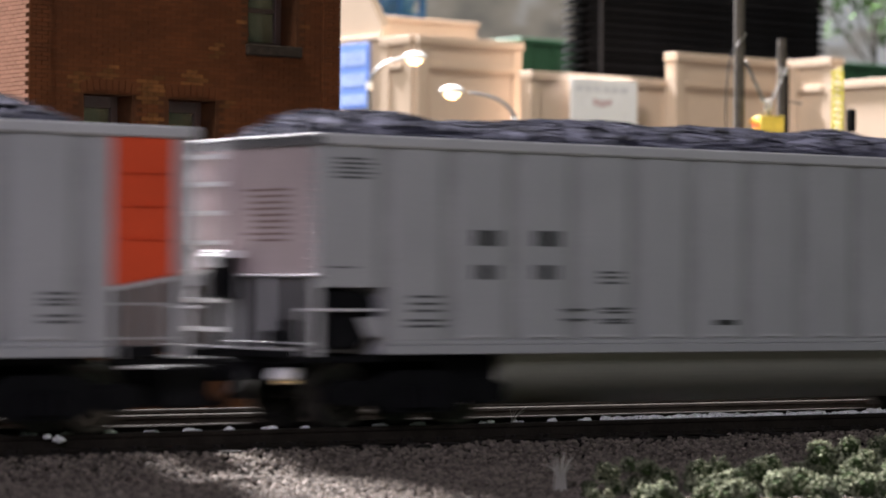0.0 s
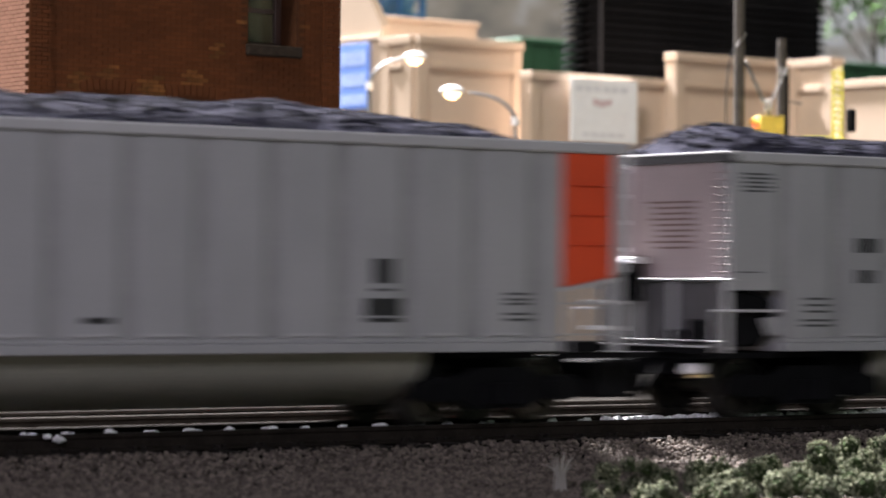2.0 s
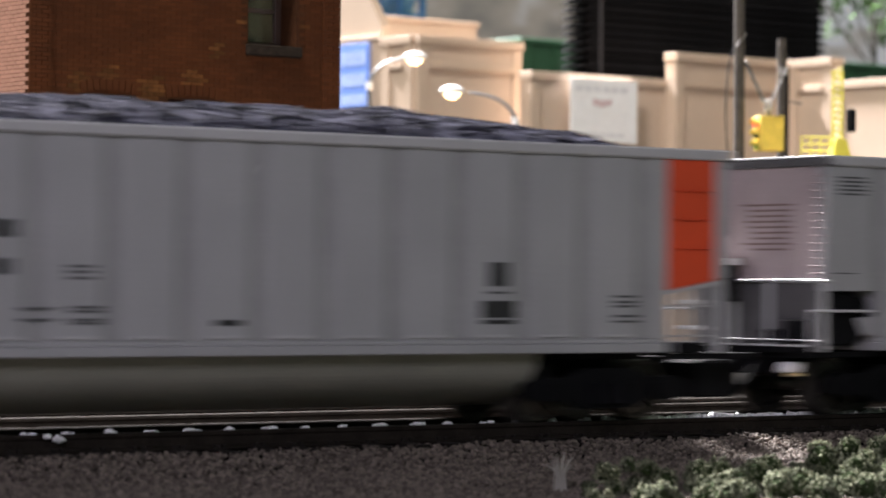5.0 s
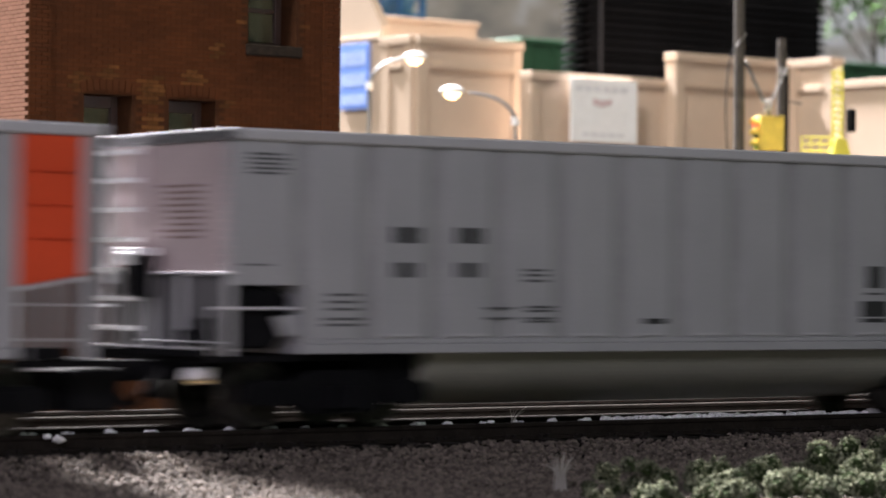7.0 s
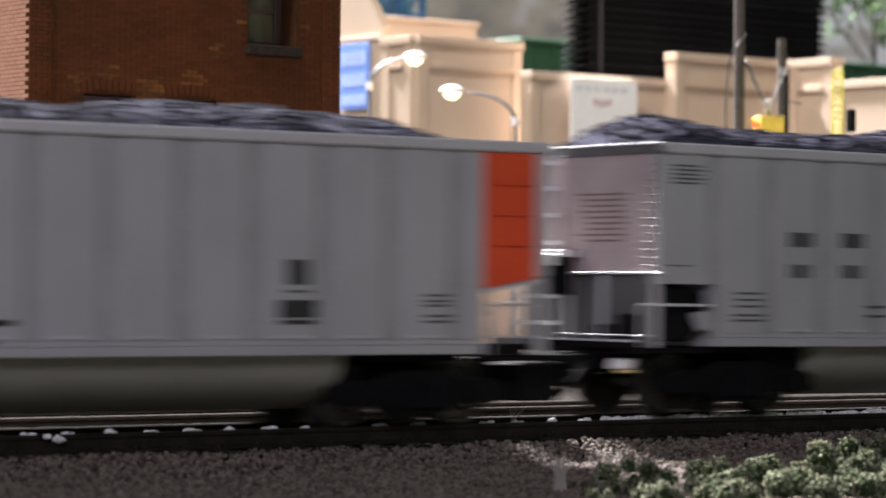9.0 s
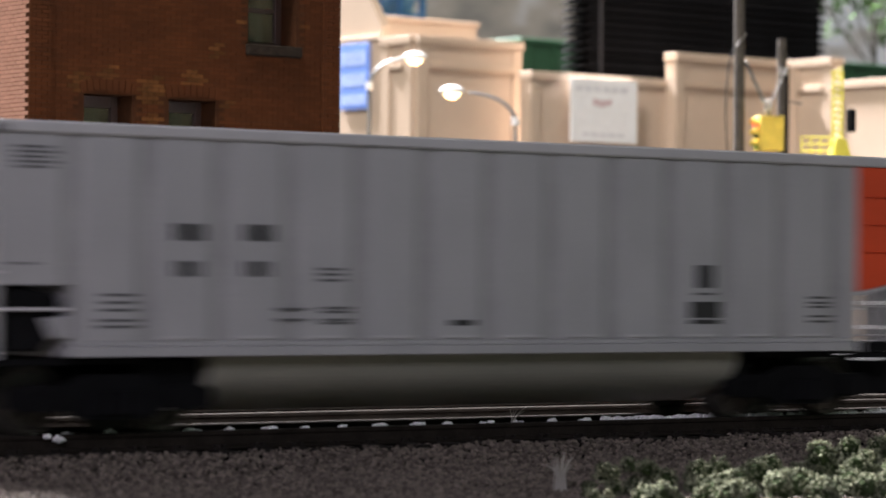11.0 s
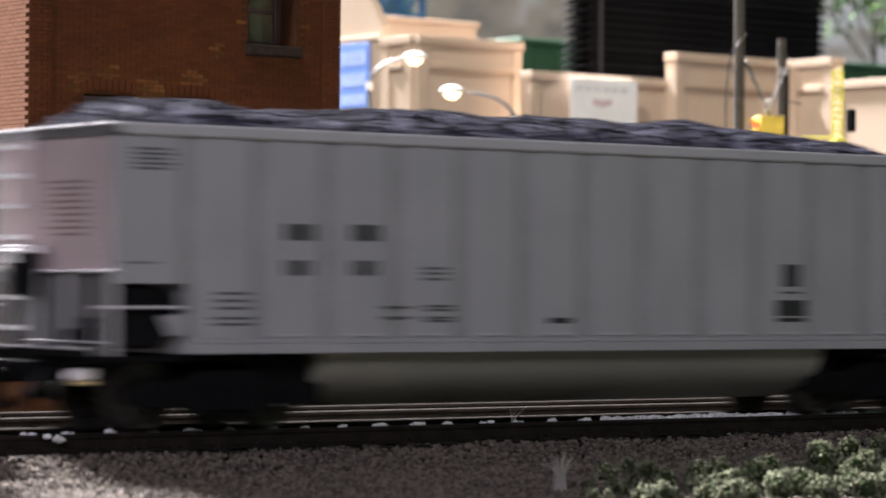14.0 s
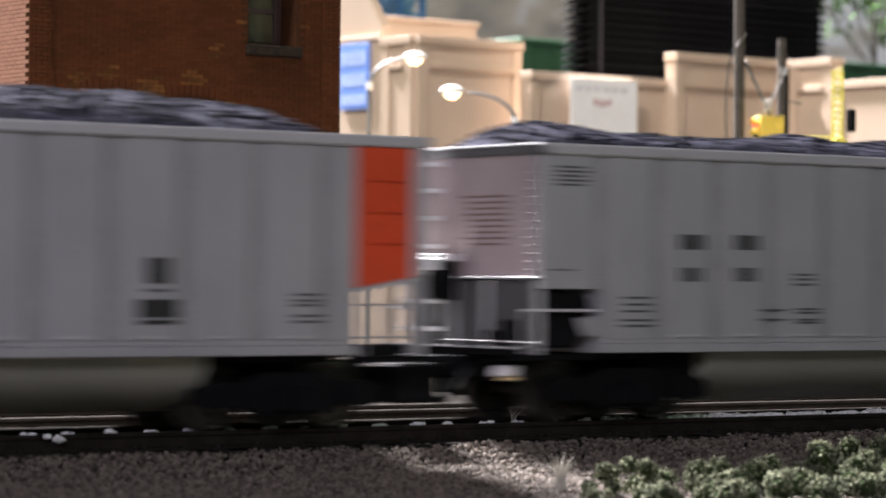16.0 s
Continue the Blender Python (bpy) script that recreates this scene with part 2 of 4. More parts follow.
def build_ground():
    xs = np.linspace(-2500, 3500, 61)
    ys = np.concatenate([np.linspace(-900, -60, 6), np.linspace(-50, 110, 41), np.linspace(130, 3400, 20)])
    s = Shape()
    for y in ys:
        for x in xs:
            s.v.append((x, y, ground_z(y) - 0.5))
    n = len(xs)
    for j in range(len(ys) - 1):
        for i in range(n - 1):
            s.f.append((j * n + i, j * n + i + 1, (j + 1) * n + i + 1, (j + 1) * n + i))
    tagged(s.make("ground", DIRT), "grey-brown scenic ground of the layout", "ground", kind="structure")


def build_ballast():
    near, far = Shape(), Shape()
    rng = random.Random(4)
    for _ in range(42000):
        y = -62 + 67.5 * rng.random() ** 0.8
        x = rng.uniform(-158 + max(0, -y) * 0.35, 78 - max(0, -y) * 0.9)
        r = rng.uniform(0.22, 0.42) * (1.25 if rng.random() < 0.12 else 1.0)
        heave = 0.35 * noise.noise(Vector((x / 9, y / 9, 1.7)))
        near.lump((x, y, ground_z(y) + heave + rng.uniform(-0.25, 0.2)), r, (1.1, 1, 0.85), 0.2)
    for _ in range(15000):
        y = rng.uniform(4, 92)
        x = rng.uniform(-158, 95 + y * 0.9)
        z = ground_z(y) + rng.uniform(-0.3, 0.2)
        if (4 < y < 32.5 or 49 < y < 77) and (x + 150) % 6.4 < 3.0:
            continue
        if y < 32.5:
            z = min(z, -3.7)
        far.lump((x, y, z), rng.uniform(0.45, 0.8), (1, 1, 0.8), 0.22)
    tagged(near.make("ballast", STONE), "pinkish-brown crushed stone ballast beside the track", "ballast", kind="stuff")
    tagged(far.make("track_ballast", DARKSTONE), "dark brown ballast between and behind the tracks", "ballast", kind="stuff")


def rail_profile(y):
    return [(y - 1.25, -2.5), (y + 1.25, -2.5), (y + 1.25, -2.2), (y + 0.3, -1.9), (y + 0.3, -0.7), (y + 0.62, -0.55), (y + 0.62, -0.1),
            (y + 0.45, 0), (y - 0.45, 0), (y - 0.62, -0.1), (y - 0.62, -0.55), (y - 0.3, -0.7), (y - 0.3, -1.9), (y - 1.25, -2.2)]


def build_track(centre, label):
    t = root("track", label, "railway track", "tracks of the line", "structure")
    for side in (-8.25, 8.25):
        y = centre + side + (-0.3 if side < 0 else 0.3)
        rail = Shape().prism(rail_profile(y), -600, 1500, "x").make("rail", RAIL, t)
        Shape().prism([(y - 0.44, 0.005), (y + 0.44, 0.005), (y + 0.40, 0.05), (y - 0.40, 0.05)], -600, 1500, "x").make("running_surface", RAILTOP, rail, "worn bright rail head")
    tie = Shape().box(-1.4, 1.4, -13.8, 13.8, -5.4, -2.55)
    for side in (-8.25, 8.25):
        tie.box(-1.2, 1.2, side - 1.9, side + 1.9, -2.5, -2.3)
        for dy in (-1.6, 1.6):
            tie.box(-0.9, -0.4, side + dy - 0.3, side + dy + 0.3, -2.3, -1.8)
            tie.box(0.4, 0.9, side + dy - 0.3, side + dy + 0.3, -2.3, -1.8)
    first = tie.make("tie", TIE, t)
    first.location = (-0.1985 - 0.064, centre / 1000, 0)
    for i in range(1, 95):
        o = new("tie", first.data)
        o.parent = t
        o.location = (-0.1985 - 0.064 + i * 0.0064, (centre + random.uniform(-0.4, 0.4)) / 1000, random.uniform(-0.0001, 0.0001))
        o.rotation_euler = (0, 0, random.uniform(-0.012, 0.012))


build_ground()
build_ballast()
build_track(18.15, "dark-tied model track that the coal train runs on")
build_track(63.0, "dark-tied second model track behind the coal train")
# unseen panel, added only to shade train and near ballast from the ceiling lamp
ceiling = Shape().box(-1600, 1600, -1500, 52, 370, 382).make("ceiling", SHADE_PANEL)
tagged(ceiling, "unseen overhead panel added to keep the ceiling lamp off the train", "ceiling", kind="structure")


# ---- the coal cars (heights drawn 8 % tall, flattened by LOW to fit the camera's view) ----
LOW = 0.925
PITCH = 0.186
LENGTH, WIDTH = 165.2, 36.3
GROOVES = [9.9 + 11.42 * i for i in range(13)]


def side_sheet(parent, x0, x1, z0, z1, near, name, material, label=""):
    """A ribbed side sheet between x0 and x1; the hollows between the stakes are 0.4 mm deep, their shade put into a
    darker grey.
    """
    out = [(x0, 0.0)]
    for g in GROOVES:
        for x, d in ((g, 0.0), (g + 0.8, 0.4), (g + 2.2, 0.4), (g + 3.0, 0.0)):
            if x0 < x < x1:
                out.append((x, d))
    out.append((x1, 0.0))
    pts = out + [(x1, 1.8), (x0, 1.8)]
    if not near:
        pts = [(x, WIDTH - y) for x, y in pts]
    ob = Shape().prism(pts, z0, z1, "z").make(name, material, parent, label)
    ob.data.materials.append(SHADE_GREY)
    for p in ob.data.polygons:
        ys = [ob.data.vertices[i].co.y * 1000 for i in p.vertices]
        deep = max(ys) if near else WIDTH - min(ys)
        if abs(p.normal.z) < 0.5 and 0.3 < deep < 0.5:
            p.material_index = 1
    return ob


def bar(parent, x0, x1, z0, z1, material):
    """One bar of lettering on the near side; in a hollow it lies on the hollow's floor."""
    Shape().box(x0, x1, -0.05, 0.45, z0, z1).make("marking", material, parent)


def build_wheelset(parent, x):
    s = Shape()
    n = 28
    for cy, sg in ((-8.25, -1), (8.25, 1)):
        ring = [(cy + sg * 1.2, 4.95), (cy - sg * 1.0, 5.2), (cy - sg * 1.2, 5.9), (cy - sg * 1.7, 5.9), (cy - sg * 1.7, 4.3), (cy - sg * 0.6, 3.9), (cy - sg * 0.5, 1.5), (cy + sg * 0.6, 1.2), (cy + sg * 0.4, 4.1), (cy + sg * 1.2, 4.4)]
        o = len(s.v)
        for k in range(n):
            w = 2 * math.pi * k / n
            for y, r in ring:
                s.v.append((LOW * r * math.cos(w), y, r * math.sin(w)))
        m = len(ring)
        for k in range(n):
            for j in range(m):
                a, b = o + k * m, o + ((k + 1) % n) * m
                s.f.append((a + j, a + (j + 1) % m, b + (j + 1) % m, b + j))
    s.tube([(0, -11.5, 0), (0, 11.5, 0)], 1.1, 12)
    for w in range(4):
        a = math.pi / 2 * w
        for y in (-9.0, 9.0):
            s.box(2.6 * math.cos(a) - 0.35, 2.6 * math.cos(a) + 0.35, y - 0.5, y + 0.5, 2.6 * math.sin(a) - 0.35, 2.6 * math.sin(a) + 0.35)
    ob = s.make("wheelset", WHEEL, parent, "blackened steel wheels on one axle")
    ob.location = (x / 1000, 0, 0.0052 * LOW)
    return ob


def build_truck(parent, x):
    s = Shape()
    frame_line = [(-15.5, 6.6), (-13.2, 7.6), (-8.0, 7.4), (-4.5, 9.0), (4.5, 9.0), (8.0, 7.4), (13.2, 7.6), (15.5, 6.6), (15.5, 4.2), (12.8, 3.6),
                  (8.2, 4.0), (5.0, 2.4), (-5.0, 2.4), (-8.2, 4.0), (-12.8, 3.6), (-15.5, 4.2)]
    for y0, y1 in ((-14.2, -12.0), (12.0, 14.2)):
        s.prism(frame_line, y0, y1, "y")
        for ax in (-10.2, 10.2):
            s.tube([(ax, y0 - 0.7 if y0 < 0 else y1 + 0.7, 5.2), (ax, (y0 + y1) / 2, 5.2)], 1.7, 12)
        for k in (-2.4, 0, 2.4):
            s.tube([(k, y0 - 0.5 if y0 < 0 else y1 + 0.5, 3.2), (k, y0 - 0.5 if y0 < 0 else y1 + 0.5, 6.6)], 0.95, 10)
    s.box(-3.4, 3.4, -12.5, 12.5, 5.2, 8.6)
    s.tube([(0, 0, 8.6), (0, 0, 10.2)], 4.0, 16)
    for k in (-4.6, 4.6):
        s.box(k - 0.6, k + 0.6, -11.5, 11.5, 3.4, 4.8)
    ob = s.make("truck", BLACK, parent, "black plastic truck side frames and bolster")
    ob.location = (x / 1000, WIDTH / 2000, 0)
    build_wheelset(ob, -10.2)
    build_wheelset(ob, 10.2)
    return ob


def build_coal(parent, seed, heap):
    rng = random.Random(seed)
    s = Shape()
    nx, ny = 90, 18
    noise_off = Vector((seed * 3.7, 0, 0))

    def top(x, y):
        e = min(1, max(0, (x - 1) / 9)) * min(1, max(0, (154 - x) / 11))
        c = 1 - abs((y - 18.15) / 15.6) ** 2.2
        swell = 0.92 + 0.28 * noise.noise(Vector((x / 34, y / 40, 0)) + noise_off) + 0.16 * noise.noise(Vector((x / 9, y / 9, 3)) + noise_off)
        return 43.0 + heap * (e ** 0.6) * max(0, c) ** 0.5 * swell

    for i in range(nx + 1):
        for j in range(ny + 1):
            x, y = 1.8 + i * (161.6 / nx), 1.9 + j * (32.5 / ny)
            s.v.append((x, y, top(x, y)))
    for i in range(nx):
        for j in range(ny):
            a = i * (ny + 1) + j
            s.f.append((a, a + ny + 1, a + ny + 2, a + 1))
    for _ in range(4600):
        x, y = rng.uniform(3, 154), rng.uniform(2.6, 33.6)
        r = rng.choice((0.35, 0.45, 0.6, 0.85))
        s.lump((x, y, top(x, y) - 0.15), r, (1.25, 1.0, 0.75), 0.3)
    return s.make("coal_load", COAL, parent, "heaped black coal in broken lumps")


def build_car(seed, loaded, heap=6.9):
    c = root("coal_gondola", "grey coal gondola with orange end panel, " + ("heaped with black coal" if loaded else "running empty"), "railway car", "cars of the coal train")
    for near in (True, False):
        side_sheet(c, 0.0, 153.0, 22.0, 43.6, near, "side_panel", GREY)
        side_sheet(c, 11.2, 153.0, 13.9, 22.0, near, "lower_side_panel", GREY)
        y0, y1 = (0.0, 1.8) if near else (WIDTH - 1.8, WIDTH)
        Shape().prism([(153.0, 43.6), (162.6, 43.6), (162.6, 23.6), (153.0, 21.8)], y0 - (0.06 if near else 0), y1, "y").make("end_panel", ORANGE, c, "orange painted panel at the rotary end", 0.08)
        for z in (38.4, 33.6, 28.8):
            Shape().tube([(154.6, y0 - 0.5 if near else y1 + 0.5, z), (162.0, y0 - 0.5 if near else y1 + 0.5, z)], 0.10, 6).make("grab_iron", ORANGE, c)
        Shape().prism([(162.6, 43.6), (165.0, 43.6), (165.0, 24.0), (162.6, 23.6)], y0, y1, "y").make("corner_post", GREY, c, bevel=0.12)
        y0, y1 = (-0.7, 1.6) if near else (WIDTH - 1.6, WIDTH + 0.7)
        Shape().box(-0.5, LENGTH, y0, y1, 43.6, 45.4).make("top_rail", RIM, c, "", 0.25)
        y0, y1 = (-0.35, 3.0) if near else (WIDTH - 3.0, WIDTH + 0.35)
        Shape().box(11.2, 153.0, y0, y1, 11.6, 13.1).box(11.2, 153.0, y0 + 0.3, y1, 13.1, 13.88).make("side_sill", GREY, c, "", 0.12)
        # open cage under the orange panel
        yy = 0.7 if near else WIDTH + 1.1
        bars = (153.4, 155.3, 157.2, 159.1, 161.0, 162.9) if near else (153.4, 162.9)
        for x in bars:
            w = 0.42 if x in (155.3, 159.1) else 0.2
            Shape().box(x - w, x + w, yy - 0.3, yy + 0.3, 11.4, 22.0 + (x - 153) * 0.19).make("post", SHADE_GREY, c)
        Shape().prism([(153.1, 21.7), (164.8, 23.8), (164.8, 23.2), (153.1, 21.1)], yy - 0.5, yy + 0.5, "y").make("slanted_rail", RIM, c, "pale slanted rail under the orange panel")
        for z in (14.3, 19.3):
            Shape().tube([(153.4, yy, z), (164.6, yy, z)], 0.16, 6).make("grab_rail", RIM, c)
        Shape().box(163.5, 164.9, yy - 0.6, yy + 0.8, 11.4, 23.2).make("corner_leg", GREY, c, "", 0.1)
        # grab rail and equipment at the other end
        Shape().tube([(-3.2, yy - 0.6, 18.5), (10.6, yy - 0.6, 18.5)], 0.24, 6).make("grab_rail", STEEL, c)
        for x in (-3.0,):
            Shape().tube([(x, yy - 0.3, 11.5), (x, yy - 0.3, 18.6)], 0.2, 6).make("post", GREY, c)
    # ends
    end = Shape().box(0.05, 1.4, 0.1, WIDTH - 0.1, 24.0, 43.6)
    for y in (24.3,):
        end.box(-0.5, 0.1, y - 0.8, y + 0.8, 24.2, 43.4)
    end = end.make("end_sheet", ENDPAINT, c, "end sheet with pinkish bounce light put into its grey", 0.1)
    lines = Shape()
    for k in range(9):
        lines.box(-0.03, 0.06, 7.6 + random.Random(k).uniform(0, 1.5), 20.5 - random.Random(k + 20).uniform(0, 3), 29.0 + k * 0.98, 29.38 + k * 0.98)
    lines.make("end_lettering", BROWNINK, end, "rows of small unreadable brown lettering")
    for k in range(14):
        Shape().tube([(-0.3, 0.2, 25.0 + k * 1.3), (-0.3, 2.6, 25.0 + k * 1.3)], 0.12, 6).make("grab_iron", ENDPAINT, end)
    Shape().box(-0.5, 1.2, 0.0, WIDTH, 23.55, 23.95).make("end_ledge", STEEL, end, "bright lower ledge of the end sheet", 0.1)
    # dark paint stands in for the shadow under the rim's lip
    end_rim = Shape().box(-0.6, 1.4, -0.7, WIDTH + 0.7, 43.6, 45.0).make("top_rail", DARKGREY, c, "end rim with the overhang's shade put into its dark paint", 0.15)
    Shape().box(-0.75, 1.4, -0.7, WIDTH + 0.7, 45.02, 45.4).make("rim_lip", RIM, end_rim, "pale upper lip of the end rim", 0.08)
    # paler than the sides to bounce hall light onto the facing end
    Shape().box(163.6, 165.0, 0.1, WIDTH - 0.1, 24.6, 43.6).make("end_sheet", RIM, c)
    Shape().box(163.8, 165.8, -0.7, WIDTH + 0.7, 43.6, 45.4).make("top_rail", RIM, c, "", 0.25)
    Shape().box(11.3, 12.6, 2.0, WIDTH - 2.0, 11.6, 23.2).make("bulkhead", GREY, c, "upright bulkhead behind the open end")
    Shape().box(151.6, 152.9, 2.0, WIDTH - 2.0, 11.6, 22.0).make("bulkhead", GREY, c, "upright bulkhead behind the open end")
    Shape().box(1.5, 11.2, 1.9, WIDTH - 1.9, 23.2, 24.0).make("overhang_floor", GREY, c, "", 0.1)
    Shape().box(153.1, 163.5, 1.9, WIDTH - 1.9, 23.7, 24.5).make("overhang_floor", GREY, c, "", 0.1)
    Shape().box(2, 163, 1.8, WIDTH - 1.8, 24.6, 25.4).make("inner_floor", BLACK, c)
    # platforms, sill, tub
    for x0, x1, e0, e1 in ((-3.1, 11.2, -3.1, -1.6), (153.0, 172.2, 170.6, 172.2)):
        deck = Shape()
        for y0, y1 in ((0.9, 2.4), (WIDTH - 2.4, WIDTH - 0.9)):
            deck.box(x0, x1, y0, y1, 10.4, 11.4)
        deck.box(e0, e1, 2.45, WIDTH - 2.45, 10.3, 11.3)
        deck.make("end_platform", BLACK, c, "open black end frame", 0.1)
    sill = Shape().box(-4.3, -3.2, 0.3, WIDTH - 0.3, 11.2, 12.3).make("end_sill", BLACK, c, "", 0.1)
    Shape().box(-4.5, -3.9, 0.3, WIDTH - 0.3, 12.32, 12.6).make("sill_lip", GREY, sill, "bright lip of the end sill")
    Shape().box(-6, 171.5, 15.0, 21.3, 7.4, 10.4).make("centre_sill", BLACK, c, "", 0.2)
    prof = [(18.15 - 15.2 * math.cos(a * math.pi / 40), 11.7 - 9.0 * math.sin(a * math.pi / 40)) for a in range(41)]
    Shape().prism(prof, 35.0, 130.6, "x").make("tub", TUB, c, "cream-grey rounded tub under the floor")
    # black boxes put in for the shade at the tub's ends
    Shape().box(24.0, 34.9, 5.5, 30.8, 6.3, 11.2).make("tub_end", BLACK, c, "", 0.3)
    Shape().box(130.7, 134.5, 5.5, 30.8, 6.3, 11.2).make("tub_end", BLACK, c, "", 0.3)
    # added black filler that closes bright see-through slits under the sill
    for x0, x1 in ((11.6, 23.9), (134.6, 151.5)):
        Shape().box(x0, x1, 3.2, WIDTH - 3.2, 10.45, 11.55).make("underframe", BLACK, c, "black underframe over the truck")
    # brake gear
    Shape().prism([(2.4, 21.9), (5.6, 21.9), (10.6, 20.5), (11.0, 16.0), (8.0, 12.4), (2.4, 12.4)], 1.5, 11.0, "y").make("air_reservoir", BLACK, c, "black brake equipment box", 0.4)
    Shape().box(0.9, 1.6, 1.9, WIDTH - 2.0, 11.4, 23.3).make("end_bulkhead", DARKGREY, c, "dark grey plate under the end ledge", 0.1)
    Shape().box(-0.6, 0.8, 5.0, 9.6, 12.8, 17.0).box(-0.4, 0.8, 11.5, 15.5, 12.8, 15.2).make("brake_valve", BLACK, c, "", 0.3)
    Shape().box(155.0, 161.2, 0.2, 3.4, 11.42, 13.2).make("corner_bracket", BLACK, c, "", 0.2)
    Shape().tube([(154.6, 0.3, 10.1), (159.6, 0.3, 10.1)], 0.2, 6).make("foot_rung", STEEL, c, "bright foot rung under the corner")
    Shape().prism([(7.6, 17.2), (10.9, 17.6), (10.9, 14.4), (9.0, 14.2)], 0.6, 1.45, "y").make("bracket", GREY, c, "grey bracket before the brake box", 0.15)
    Shape().box(24.0, 32.6, 5.2, 6.0, 3.5, 4.4).make("brake_rod", RUNG, c, "pale rod low before the tub", 0.15)
    for y in (0.5, 13.5, 22.0):
        Shape().box(-0.5, 0.3, y - 0.35, y + 0.35, 11.4, 23.3).make("post", RIM, c)
    Shape().tube([(-0.7, 0.4, 13.3), (-0.7, 24.0, 13.3)], 0.15, 6).make("grab_rail", GREY, c)
    # ladder at the far corner of the pale end
    lad = Shape()
    for y in (23.9, 34.0):
        lad.tube([(-1.1, y, 11.5), (-1.1, y, 44.0)], 0.16, 6)
    ladder = lad.make("ladder", RIM, c, "pale end ladder with bright rungs")
    for z in (42.6, 38.2, 33.6, 28.9, 24.2, 19.7, 15.1):
        Shape().box(-2.2, -1.3, 23.6, 34.3, z - 0.36, z + 0.36).make("rung", RUNG, ladder)
    # short ledges at the foot of each panel
    for g in GROOVES[:-1]:
        if g > 11:
            Shape().box(g + 3.7, g + 10.6, -0.3, 0.0, 14.2, 14.6).make("foot_ledge", RIM, c)
    brake = Shape().prism([(-4.2, 20.4), (-1.6, 19.8), (-1.6, 26.4), (-4.0, 26.4), (-4.4, 24.6)], 19.2, 23.6, "y").make("brake_housing", BLACK, c, "black brake gear housing with a pale top", 0.3)
    Shape().box(-4.6, -1.0, 19.0, 23.8, 26.4, 27.6).box(-5.1, -4.85, 19.2, 23.6, 24.9, 26.9).make("housing_cap", RUNG, brake, "pale flat cap", 0.2)
    Shape().tube([(-5.4, 22.8, 12.0), (-5.4, 22.8, 24.0)], 0.5, 8).make("brake_staff", GREY, brake)
    Shape().prism([(-3.2, 7.7), (0.0, 7.7), (0.6, 9.5), (-2.8, 9.5)], 5.6, 8.4, "y").make("step", RUNG, c, "bright step beside the coupler", 0.3)
    Shape().box(-3.3, 0.0, 5.3, 6.0, 7.1, 7.6).make("step_edge", BRASS, c, "brass-coloured lower edge of the step")
    for x0, x1 in ((-10.35, -4.0), (171.0, 175.55)):
        Shape().box(x0, x1, 16.4, 19.9, 7.2, 10.2).make("coupler", BLACK, c, "", 0.5)
    Shape().box(165.5, 173.5, 8.0, 28.0, 3.6, 9.9).make("draft_gear", BLACK, c, "", 0.4)
    for y in (12.5, 23.5):
        Shape().tube([(-3.5, y, 9.5), (-6.0, y, 6.0), (-7.8, y + 1.5, 3.4), (-9.2, y + 2.5, 5.0)], 0.7, 8).make("air_hose", BLACK, c)
    build_truck(c, 20.0)
    build_truck(c, 145.0)
    # lettering as plain bars
    for x, z in ((29.2, 29.9), (40.3, 30.0)):
        for k in (-1.9, 0.0, 1.7):
            bar(c, x + k - (0.55 if k else 0.95), x + k + (0.55 if k else 0.95), z - 1.25, z + 1.25, INK)
    bar(c, 73.0, 77.2, 16.1, 17.0, INK)
    bar(c, 119.4, 122.8, 22.3, 26.1, INK)
    bar(c, 118.0, 124.2, 17.3, 20.0, INK)
    bar(c, 118.2, 124.0, 16.3, 17.0, INK)
    for x, z in ((29.0, 24.5), (40.1, 24.6)):
        for k in (-1.9, 0.0, 1.7):
            bar(c, x + k - (0.4 if k else 0.95), x + k + (0.4 if k else 0.95), z - 1.15, z + 1.15, INKSOFT if k else INK)
    for k in range(5):
        bar(c, 2.6, 8.2 + (k % 2) * 0.8, 38.6 + k * 0.72, 38.95 + k * 0.72, INKSOFT)
    bar(c, 1.4, 6.4, 24.9, 25.15, INKSOFT)
    for x0, x1, zs in ((15.6, 21.0, (20.6, 19.5, 18.4)), (15.0, 21.6, (16.9, 16.0)), (50.2, 54.4, (24.7, 23.9, 23.0)), (43.2, 48.4, (18.6, 17.0)),
                       (50.6, 55.6, (18.8, 18.2, 17.0, 16.5)), (142.6, 147.0, (20.8, 19.9, 19.2)), (142.6, 147.6, (17.6, 16.7)), (119.0, 123.2, (21.3,))):
        for z in zs:
            bar(c, x0, x1, z - 0.2, z + 0.2, INKSOFT)
    if loaded:
        build_coal(c, seed, heap)
    return c


Shape.tall = LOW
EMPTY = (3, 5, 8)
CARS = []
full_car, full_car_b, heaped_car, empty_car = build_car(3, True), build_car(8, True), build_car(8, True, 8.0), build_car(5, False)
used = set()
for number in range(0, 14):
    proto = empty_car if number in EMPTY else heaped_car if number in (1, 6, 9, 12) else (full_car, full_car_b)[number % 2]
    CARS.append(proto if proto not in used else copy_thing(proto, Matrix.Identity(4)))
    used.add(proto)
Shape.tall = 1.0
LIFT = {6: 0.0009, 2: 0.0003, 10: 0.0003, 5: 0.0002}
NOSE = {6: 0.38}


